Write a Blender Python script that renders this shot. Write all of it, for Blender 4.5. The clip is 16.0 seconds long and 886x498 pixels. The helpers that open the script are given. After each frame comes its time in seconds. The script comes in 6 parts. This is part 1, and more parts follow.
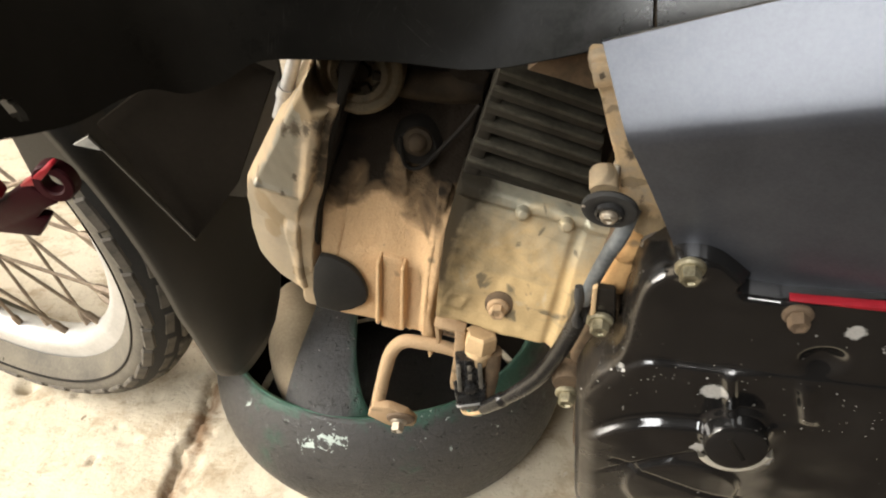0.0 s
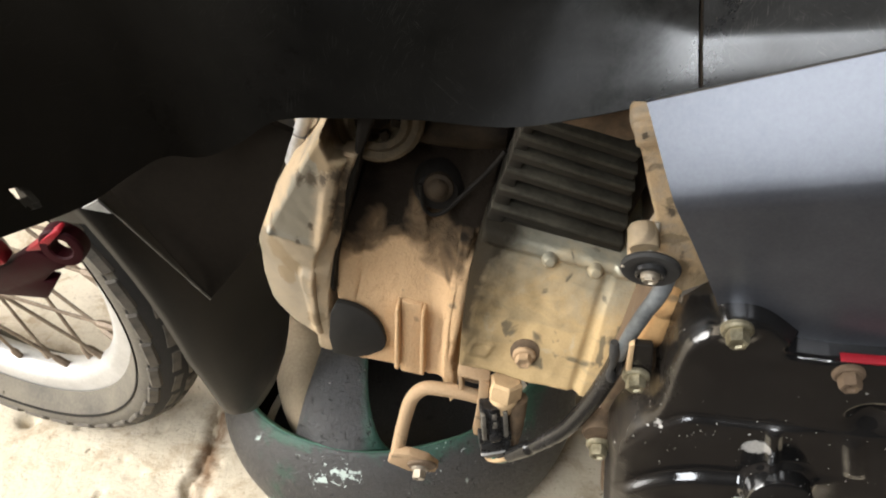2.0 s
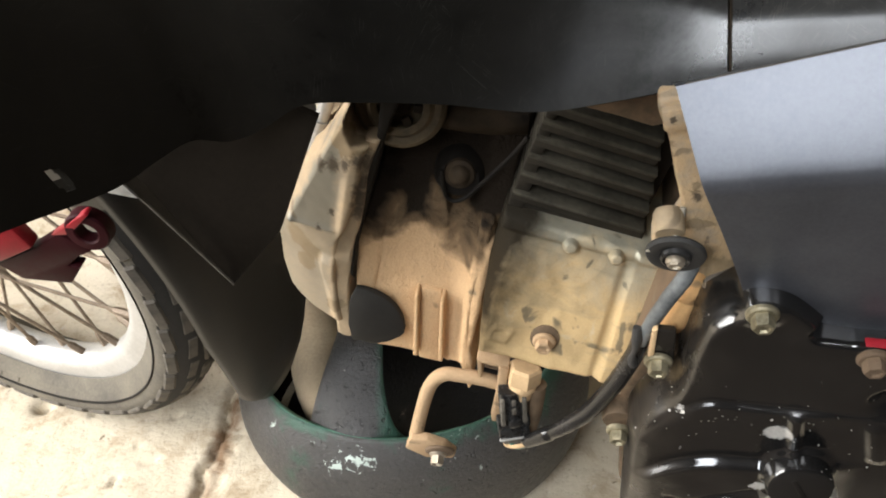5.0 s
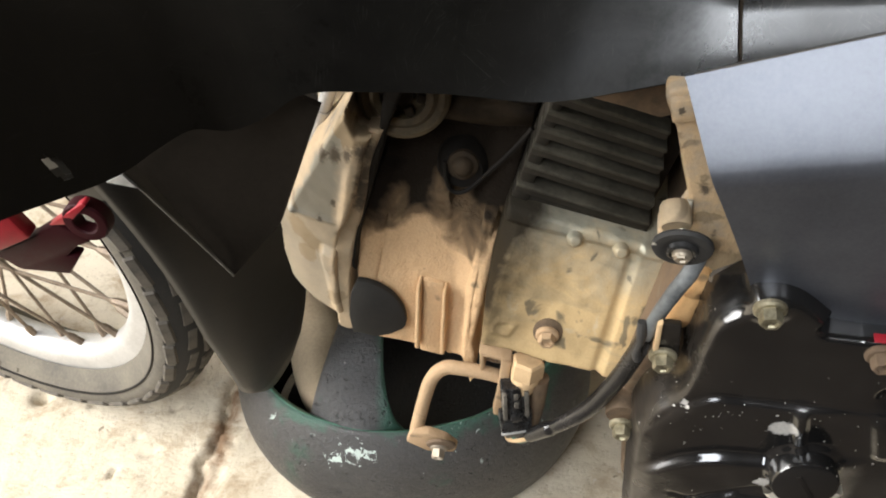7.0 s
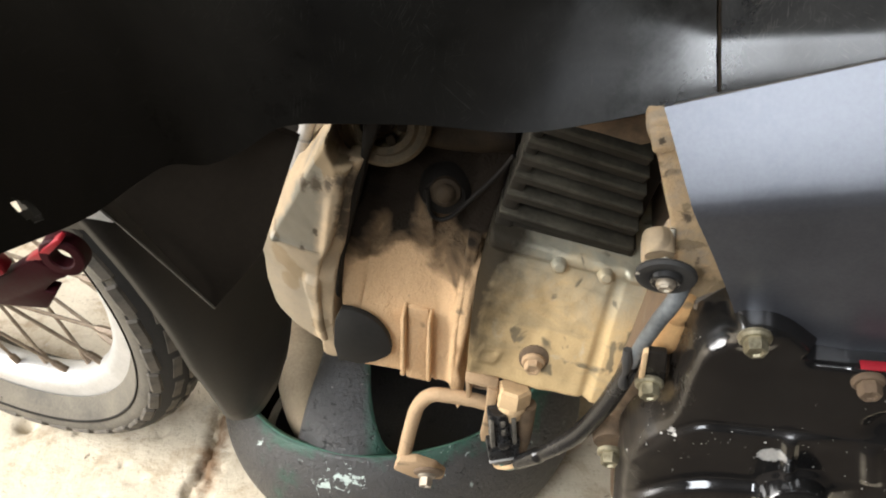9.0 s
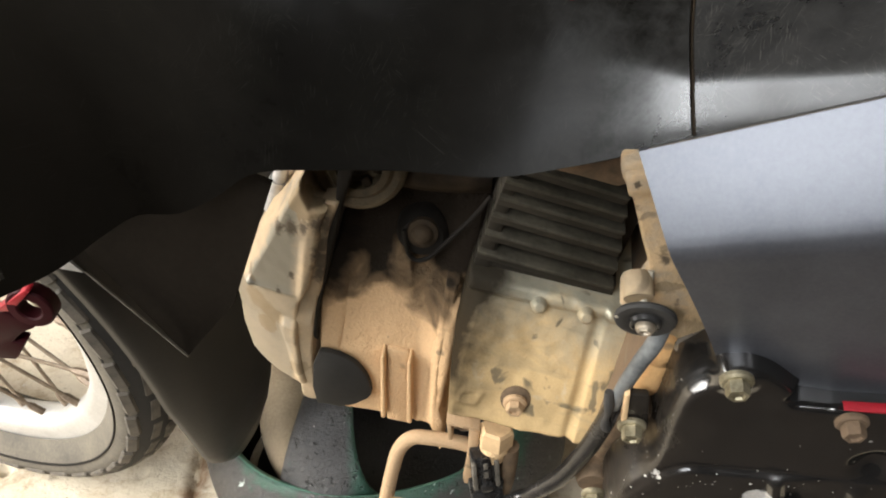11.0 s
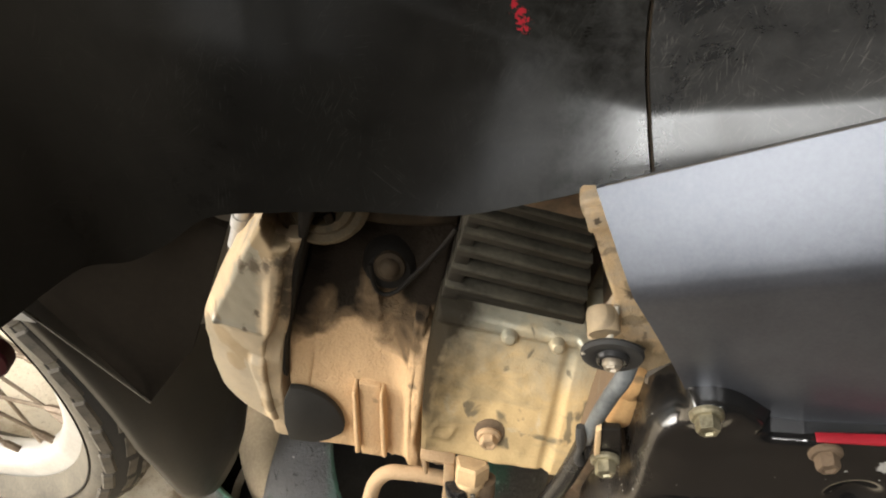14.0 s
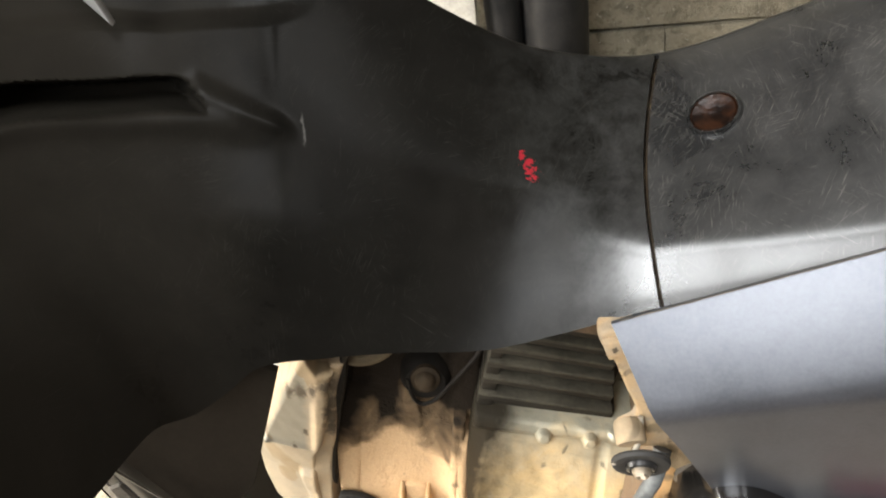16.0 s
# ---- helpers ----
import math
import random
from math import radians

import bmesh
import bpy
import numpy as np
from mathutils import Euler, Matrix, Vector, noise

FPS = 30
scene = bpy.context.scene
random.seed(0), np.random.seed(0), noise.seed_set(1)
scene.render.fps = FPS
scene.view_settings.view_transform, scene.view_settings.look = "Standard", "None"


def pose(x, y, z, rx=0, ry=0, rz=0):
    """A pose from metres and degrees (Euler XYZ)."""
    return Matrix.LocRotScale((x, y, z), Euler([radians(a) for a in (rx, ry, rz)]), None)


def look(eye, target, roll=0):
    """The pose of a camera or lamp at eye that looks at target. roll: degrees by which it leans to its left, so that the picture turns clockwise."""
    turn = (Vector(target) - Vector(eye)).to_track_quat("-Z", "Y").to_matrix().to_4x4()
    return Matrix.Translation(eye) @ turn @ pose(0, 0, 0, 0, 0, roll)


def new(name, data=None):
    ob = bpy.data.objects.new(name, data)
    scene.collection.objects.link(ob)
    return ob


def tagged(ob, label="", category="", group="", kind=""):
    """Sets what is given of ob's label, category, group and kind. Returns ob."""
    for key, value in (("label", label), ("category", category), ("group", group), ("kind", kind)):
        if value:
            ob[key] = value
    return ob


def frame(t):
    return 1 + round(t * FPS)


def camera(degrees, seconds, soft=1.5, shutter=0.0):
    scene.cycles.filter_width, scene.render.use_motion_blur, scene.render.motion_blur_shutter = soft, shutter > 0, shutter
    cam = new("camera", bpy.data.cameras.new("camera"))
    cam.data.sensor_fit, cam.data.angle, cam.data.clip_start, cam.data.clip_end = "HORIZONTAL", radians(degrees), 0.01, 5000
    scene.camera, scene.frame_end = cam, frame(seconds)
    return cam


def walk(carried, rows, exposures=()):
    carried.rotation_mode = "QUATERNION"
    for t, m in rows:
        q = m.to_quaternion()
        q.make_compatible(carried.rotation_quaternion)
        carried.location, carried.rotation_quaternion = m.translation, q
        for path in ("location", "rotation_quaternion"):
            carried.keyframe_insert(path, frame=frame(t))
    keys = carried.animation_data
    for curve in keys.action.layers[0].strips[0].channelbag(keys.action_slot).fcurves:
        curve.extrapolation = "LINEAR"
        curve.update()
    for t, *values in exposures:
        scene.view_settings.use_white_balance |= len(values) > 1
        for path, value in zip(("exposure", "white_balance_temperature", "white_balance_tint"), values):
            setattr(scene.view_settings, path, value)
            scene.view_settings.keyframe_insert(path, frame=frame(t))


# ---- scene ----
cam = camera(54.8, 16.0, soft=2.0, shutter=0.5)
METRES, EYE, TILT, LEAN, TURN = 0.16, 0.655, -38.0, 0.0, 0.0
ROWS = [
    (0.0, 0.0, 0.0, 0.0, -0.0, 0.0, 0.0),
    (0.5, -0.0569, 0.0367, 0.0922, -0.01, -1.0, 1.18),
    (1.0, -0.0824, 0.0839, 0.1237, 0.05, -0.53, 1.2),
    (1.5, -0.0823, 0.1014, 0.1827, -0.16, 0.29, 1.69),
    (2.0, -0.0913, 0.103, 0.1648, -0.51, -0.35, 1.24),
    (2.5, -0.1081, 0.0977, 0.1521, -0.67, -1.04, 1.75),
    (3.0, -0.0963, 0.1097, 0.1511, -1.04, -0.71, 1.46),
    (3.5, -0.0896, 0.0989, 0.1652, -0.93, -0.28, 1.5),
    (4.0, -0.0966, 0.1017, 0.1597, -0.75, -0.61, 1.22),
    (4.5, -0.1315, 0.0955, 0.1531, -0.21, -0.8, 1.25),
    (7.0, -0.1466, 0.1259, 0.1499, -0.15, -1.46, 0.83),
    (7.5, -0.1246, 0.1437, 0.1742, -0.57, -1.24, 1.14),
    (8.0, -0.1121, 0.1462, 0.162, -0.63, -0.87, 0.74),
    (8.5, -0.107, 0.1546, 0.1695, -0.87, -1.02, 1.2),
    (9.0, -0.1239, 0.1483, 0.1907, -0.78, -0.56, 1.62),
    (9.5, -0.1108, 0.1709, 0.2128, -1.24, -0.29, 2.03),
    (12.0, -0.0876, 0.1849, 0.2486, -1.99, 1.9, 2.45),
    (12.5, -0.0643, 0.2055, 0.247, -2.24, 1.96, 2.33),
    (13.0, -0.0563, 0.1954, 0.2663, -2.16, 2.0, 2.74),
    (13.5, -0.0424, 0.2099, 0.2843, -2.17, 2.53, 2.77),
    (14.0, -0.0314, 0.2149, 0.2954, -2.43, 1.81, 4.18),
    (14.5, -0.0418, 0.1689, 0.3112, -2.08, 1.82, 5.45),
    (15.0, -0.0623, 0.1186, 0.345, -1.3, 0.86, 8.62),
    (15.5, -0.0212, 0.0535, 0.4721, -0.48, 2.96, 8.66),
    (16.0, -0.0298, 0.0245, 0.5089, -0.72, 4.58, 9.01),
]
walk(cam, [(t, pose(0, 0, EYE, TILT, LEAN, TURN) @ pose(METRES * x, METRES * y, METRES * z, 90 + pitch, roll, yaw)) for t, x, y, z, yaw, pitch, roll in ROWS],
     exposures=[(0.0, 0.34, 7000, 10), (0.5, 0.31, 6550, 10), (2.0, 0.31, 6550, 10), (8.5, 0.36, 6450, 10), (12.0, 0.46, 6800, 10), (13.5, 0.51, 6900, 10), (15.0, 0.62, 7100, 10), (15.5, 0.96, 6950, 10), (16.0, 1.08, 6800, 10)])


# ---------------------------------------------------------------- light
world = bpy.data.worlds.new("sky")
scene.world = world
world.use_nodes = True
_n, _l = world.node_tree.nodes, world.node_tree.links
sky = _n.new("ShaderNodeTexSky")
sky.sky_type, sky.sun_disc = "NISHITA", False
sky.sun_elevation, sky.sun_rotation = radians(48), radians(14)
_l.new(sky.outputs[0], _n["Background"].inputs[0])
_n["Background"].inputs[1].default_value = 0.12
sun = new("sun", bpy.data.lights.new("sun", "SUN"))
sun.data.energy, sun.data.angle, sun.data.color = 3.0, radians(1.0), (1.0, 0.95, 0.87)
sun.matrix_world = look((1.0, 4.0, 4.6), (0, 0, 0))
# daylight by the unseen open front and west gap; second lamp added for highlights
for nm, eye, aim, w, h, power, tint in (("front_opening_daylight", (-1.40, -1.66, 2.40), (-1.1, 0.2, 1.7), 1.3, 2.0, 95.0, (0.92, 0.96, 1.0)),
                                        ("front_highlight_lamp", (0.30, -1.66, 2.32), (0.15, 0.2, 0.9), 0.6, 0.5, 13.0, (0.96, 0.98, 1.0)),
                                        ("west_opening_daylight", (-2.4, 0.35, 1.3), (-0.2, 0.5, 0.2), 1.4, 2.0, 138.0, (1.0, 0.975, 0.94))):
    lamp = new(nm, bpy.data.lights.new(nm, "AREA"))
    lamp.data.shape, lamp.data.size, lamp.data.size_y = "RECTANGLE", w, h
    lamp.data.energy, lamp.data.color = power, tint
    lamp.matrix_world = look(eye, aim)


# ---------------------------------------------------------------- materials
def mat(name):
    m = bpy.data.materials.new(name)
    m.use_nodes = True
    t = m.node_tree
    return m, t, t.nodes["Principled BSDF"]


def node(t, kind, links=(), **kw):
    n = t.nodes.new("ShaderNode" + kind)
    for k, v in kw.items():
        n.inputs[k.replace("_", " ")].default_value = v
    for sock, out in links:
        t.links.new(out, n.inputs[sock])
    return n


def coords(t):
    return t.nodes.new("ShaderNodeTexCoord").outputs["Object"]


def noise_tex(t, scale, detail=4.0, rough=0.6, distort=0.0, vec=None):
    n = node(t, "TexNoise", Scale=scale, Detail=detail, Roughness=rough, Distortion=distort)
    t.links.new(vec if vec is not None else coords(t), n.inputs["Vector"])
    return n.outputs["Fac"]


def ramp(t, fac, stops):
    r = t.nodes.new("ShaderNodeValToRGB")
    e = r.color_ramp.elements
    while len(e) < len(stops):
        e.new(0.5)
    for el, (p, c) in zip(e, stops):
        el.position = p
        el.color = (*c, 1) if len(c) == 3 else (c[0], c[0], c[0], 1)
    t.links.new(fac, r.inputs[0])
    return r.outputs[0]


def mixc(t, fac, a, b):
    m = t.nodes.new("ShaderNodeMix")
    m.data_type = "RGBA"
    for i, v in ((0, fac), (6, a), (7, b)):
        if isinstance(v, tuple):
            m.inputs[i].default_value = (*v, 1)
        elif isinstance(v, (int, float)):
            m.inputs[i].default_value = v
        else:
            t.links.new(v, m.inputs[i])
    return m.outputs[2]


def mathn(t, op, a, b=0.0, clamp=False):
    m = t.nodes.new("ShaderNodeMath")
    m.operation, m.use_clamp = op, clamp
    for i, v in ((0, a), (1, b)):
        if isinstance(v, (int, float)):
            m.inputs[i].default_value = v
        else:
            t.links.new(v, m.inputs[i])
    return m.outputs[0]


def bump(t, bsdf, height, strength=0.3, dist=0.002):
    b = node(t, "Bump", Strength=strength, Distance=dist)
    t.links.new(height, b.inputs["Height"])
    t.links.new(b.outputs[0], bsdf.inputs["Normal"])


def speckled(name, dark, light, scale, rough=(0.4, 0.7), metal=0.0, bump_s=0.2, bump_d=0.001, fine=400.0, spread=(0.35, 0.65)):
    """Two tones broken up by a large and a fine noise."""
    m, t, p = mat(name)
    big, small = noise_tex(t, scale, 5, 0.65), noise_tex(t, fine, 3, 0.6)
    f = mathn(t, "ADD", mathn(t, "MULTIPLY", big, 0.7), mathn(t, "MULTIPLY", small, 0.3))
    t.links.new(ramp(t, f, [(spread[0], dark), (spread[1], light)]), p.inputs["Base Color"])
    t.links.new(ramp(t, f, [(0.3, (rough[0],)), (0.7, (rough[1],))]), p.inputs["Roughness"])
    p.inputs["Metallic"].default_value = metal
    bump(t, p, f, bump_s, bump_d)
    return m


def plastic_black(name, base, haze_col, haze_amount, scratch_amount, rough, spec, scuff=False, more=0.0):
    """Black moulded plastic: dust haze, fine rubbed-in haze and two runs of pale scratches."""
    m, t, p = mat(name)
    co = coords(t)
    haze = noise_tex(t, 16, 6, 0.7, 0.4, co)
    patch = noise_tex(t, 38, 6, 0.75, 0.8, co)
    # hairlines in several directions that lie in the surface, each in clusters of its own
    sep = node(t, "SeparateXYZ", [(0, co)])
    up = mathn(t, "ADD", mathn(t, "MULTIPLY", sep.outputs[1], 0.75), mathn(t, "MULTIPLY", sep.outputs[2], 0.65))
    runs = []
    for k, (turn, fine, lo) in enumerate(((40, 2300.0, 0.65), (62, 2900.0, 0.65), (84, 2000.0, 0.66), (105, 2600.0, 0.66), (12, 2700.0, 0.66), (-35, 2400.0, 0.67))):
        c, d = math.cos(radians(turn)), math.sin(radians(turn))
        along = mathn(t, "ADD", mathn(t, "MULTIPLY", sep.outputs[0], c), mathn(t, "MULTIPLY", up, d))
        across = mathn(t, "SUBTRACT", mathn(t, "MULTIPLY", up, c), mathn(t, "MULTIPLY", sep.outputs[0], d))
        run = node(t, "CombineXYZ", [(0, mathn(t, "MULTIPLY", along, 110.0 + 35.0 * (k % 3))), (1, mathn(t, "MULTIPLY", across, fine))])
        run.inputs[2].default_value = 3.7 * k
        line = ramp(t, noise_tex(t, 1.0, 1.0, 0.4, 0.25, run.outputs[0]), [(lo - more * 0.3, (0.0,)), (lo + 0.06 - more * 0.3, (1.0,))])
        place = node(t, "VectorMath", [(0, co)])
        place.inputs[1].default_value = (0.31 * k, 0.17 * k, 0.53 * k)
        where = ramp(t, noise_tex(t, 48, 3, 0.6, 0.3, place.outputs[0]), [(0.52 - more, (0.0,)), (0.66 - more, (1.0,))])
        runs.append(mathn(t, "MULTIPLY", where, line))
    scratch = runs[0]
    for r in runs[1:]:
        scratch = mathn(t, "MAXIMUM", scratch, r)
    grit = ramp(t, noise_tex(t, 620, 3, 0.6, 0, co), [(0.66, (0.0,)), (0.72, (1.0,))])
    scratch = mathn(t, "MAXIMUM", scratch, mathn(t, "MULTIPLY", grit, ramp(t, patch, [(0.56, (0.0,)), (0.70, (0.35,))])))
    dust = ramp(t, mathn(t, "ADD", mathn(t, "MULTIPLY", haze, 0.6), mathn(t, "MULTIPLY", patch, 0.4)), [(0.40, (0.0,)), (0.66, (1.0,))])
    col = mixc(t, mathn(t, "MULTIPLY", dust, haze_amount), base, haze_col)
    col = mixc(t, mathn(t, "MULTIPLY", scratch, scratch_amount), col, (0.20, 0.185, 0.16))
    if scuff:
        # dust on the wing, its colour lifted to stand in for light
        fx = node(t, "SeparateXYZ", [(0, co)])
        wing = ramp(t, mathn(t, "ADD", mathn(t, "MULTIPLY", fx.outputs[0], -4.0), mathn(t, "MULTIPLY", haze, 0.3)), [(0.28, (0.0,)), (0.75, (0.85,))])
        tip = mathn(t, "MULTIPLY", ramp(t, mathn(t, "MULTIPLY", mathn(t, "ABSOLUTE", mathn(t, "ADD", fx.outputs[0], mathn(t, "ADD", 0.0240, mathn(t, "MULTIPLY", noise_tex(t, 300, 2, 0.5, 0, co), 0.003)))), 1000.0), [(0.10, (1.0,)), (0.55, (0.0,))]),
                    ramp(t, mathn(t, "MULTIPLY", mathn(t, "ABSOLUTE", mathn(t, "SUBTRACT", fx.outputs[2], 0.5955)), 100.0), [(0.25, (0.45,)), (0.5, (0.0,))]))
        col = mixc(t, tip, col, (0.16, 0.15, 0.135))
        col = mixc(t, wing, col, (0.040, 0.035, 0.028))
        # rubbed grey towards the rear joint
        worn = mathn(t, "MULTIPLY", ramp(t, mathn(t, "MULTIPLY", fx.outputs[0], 10.0), [(0.30, (0.0,)), (0.92, (0.85,))]), ramp(t, mathn(t, "ADD", mathn(t, "MULTIPLY", patch, 0.6), mathn(t, "MULTIPLY", noise_tex(t, 210, 5, 0.75, 0.5, co), 0.4)), [(0.40, (0.0,)), (0.60, (1.0,))]))
        col = mixc(t, worn, col, (0.036, 0.035, 0.032))
        near = None
        for spot in ((0.0499, 0.0372, 0.5706), (0.0514, 0.0352, 0.5694), (0.0530, 0.0328, 0.5680), (0.0537, 0.0312, 0.5670)):
            far = node(t, "VectorMath", [(0, co)])
            far.operation = "DISTANCE"
            far.inputs[1].default_value = spot
            near = far.outputs["Value"] if near is None else mathn(t, "MINIMUM", near, far.outputs["Value"])
        edge = mathn(t, "ADD", near, mathn(t, "MULTIPLY", mathn(t, "SUBTRACT", noise_tex(t, 420, 4, 0.7, 0.3, co), 0.5), 0.010))
        col = mixc(t, ramp(t, mathn(t, "MULTIPLY", edge, 100.0), [(0.14, (1.0,)), (0.19, (0.0,))]), col, (0.25, 0.014, 0.02))
    t.links.new(col, p.inputs["Base Color"])
    t.links.new(mathn(t, "ADD", rough, mathn(t, "MULTIPLY", dust, 0.14)), p.inputs["Roughness"])
    p.inputs["Specular IOR Level"].default_value = spec
    if scuff:
        # sheen painted in: reflectivity raised along the lower edge towards the rear
        sx = node(t, "SeparateXYZ", [(0, co)])
        rear = ramp(t, mathn(t, "ADD", mathn(t, "MULTIPLY", sx.outputs[0], 10.0), mathn(t, "MULTIPLY", haze, 0.3)), [(0.56, (0.0,)), (0.80, (0.12,)), (0.93, (0.5,)), (1.0, (1.0,))])
        above = mathn(t, "SUBTRACT", mathn(t, "SUBTRACT", sx.outputs[2], 0.505), mathn(t, "MULTIPLY", sx.outputs[0], 0.39))
        low = ramp(t, mathn(t, "MULTIPLY", above, 20.0), [(0.24, (1.0,)), (0.48, (0.30,)), (1.0, (0.0,))])
        t.links.new(mathn(t, "ADD", spec * 0.28, mathn(t, "MULTIPLY", mathn(t, "MULTIPLY", rear, low), spec * 7.6)), p.inputs["Specular IOR Level"])
    bump(t, p, mathn(t, "ADD", mathn(t, "MULTIPLY", scratch, -0.5), noise_tex(t, 900, 2, 0.5, 0, co)), 0.03, 0.0006)
    return m


def dusty_metal(name, metal_col, dust_col, amount, oil=None, fine_bump=0.25, smears=(), metal=0.55, stains_and_shade=(), zones=None):
    """Cast aluminium under red road dust; oil: height above which grime and painted shade turn it dark."""
    m, t, p = mat(name)
    co = coords(t)
    a, b, c = noise_tex(t, 28, 6, 0.7, 0.3, co), noise_tex(t, 90, 4, 0.6, 0, co), noise_tex(t, 700, 3, 0.6, 0, co)
    f = mathn(t, "ADD", mathn(t, "MULTIPLY", a, 0.65), mathn(t, "MULTIPLY", b, 0.35))
    mask = ramp(t, f, [(0.5 - amount * 0.35, (0.0,)), (0.72 - amount * 0.35, (1.0,))])
    if zones is not None:
        mask = mathn(t, "MULTIPLY", zones(t, co), ramp(t, f, [(0.36, (0.55,)), (0.62, (1.0,))]))
    dustc = mixc(t, c, tuple(v * 0.8 for v in dust_col), tuple(min(1, v * 1.12) for v in dust_col))
    metc = mixc(t, b, tuple(v * 0.75 for v in metal_col), metal_col)
    col = mixc(t, mask, metc, dustc)
    spots = ramp(t, noise_tex(t, 60, 2, 0.4, 0.6, co), [(0.68, (0.0,)), (0.72, (1.0,))])
    col = mixc(t, mathn(t, "MULTIPLY", spots, 0.7), col, (0.16, 0.12, 0.075))
    for spot, size in stains_and_shade:
        off = node(t, "VectorMath", [(0, co)])
        off.operation = "DISTANCE"
        off.inputs[1].default_value = spot
        ragged = mathn(t, "ADD", off.outputs["Value"], mathn(t, "MULTIPLY", mathn(t, "SUBTRACT", noise_tex(t, 85, 5, 0.7, 0.6, co), 0.5), 0.016))
        col = mixc(t, ramp(t, mathn(t, "MULTIPLY", ragged, 100.0), [(size * 0.75, (0.75,)), (size, (0.0,))]), col, (0.215, 0.155, 0.085))
    for spot, size in smears:
        mp = node(t, "Mapping", [("Vector", co)])
        mp.inputs["Location"].default_value = tuple(-v * q for v, q in zip(spot, (1.0, 0.3, 0.55)))
        mp.inputs["Scale"].default_value = (1.0, 0.3, 0.55)
        far = node(t, "VectorMath", [(0, mp.outputs[0])])
        far.operation = "LENGTH"
        ragged = mathn(t, "ADD", far.outputs["Value"], mathn(t, "MULTIPLY", mathn(t, "SUBTRACT", noise_tex(t, 210, 4, 0.7, 0.8, co), 0.5), 0.0065))
        col = mixc(t, ramp(t, mathn(t, "MULTIPLY", ragged, 100.0), [(size * 0.45, (0.9,)), (size * 1.15, (0.0,))]), col, (0.050, 0.037, 0.023))
    if oil is not None:
        # grime, and the shade under the leg shield, both put into the colour
        s = node(t, "SeparateXYZ", [(0, co)])
        h = mathn(t, "ADD", s.outputs[2], mathn(t, "MULTIPLY", mathn(t, "SUBTRACT", noise_tex(t, 45, 3, 0.5, 0.4, co), 0.5), 0.07))
        h = mathn(t, "ADD", h, mathn(t, "MULTIPLY", mathn(t, "MAXIMUM", mathn(t, "SUBTRACT", 0.026, s.outputs[0]), 0.0), 0.55))
        o = ramp(t, mathn(t, "MULTIPLY", mathn(t, "SUBTRACT", h, oil - 0.02), 25.0), [(0.22, (0.0,)), (0.50, (0.75,)), (0.85, (1.0,))])
        col = mixc(t, mathn(t, "MULTIPLY", o, 0.985), col, (0.0060, 0.0042, 0.0028))
    t.links.new(col, p.inputs["Base Color"])
    t.links.new(ramp(t, mask, [(0.0, (0.42,)), (1.0, (0.85,))]), p.inputs["Roughness"])
    t.links.new(mathn(t, "MULTIPLY", mathn(t, "SUBTRACT", 1.0, mask), metal), p.inputs["Metallic"])
    bump(t, p, mathn(t, "ADD", mathn(t, "MULTIPLY", a, 1.5), c), fine_bump, 0.0012)
    return m


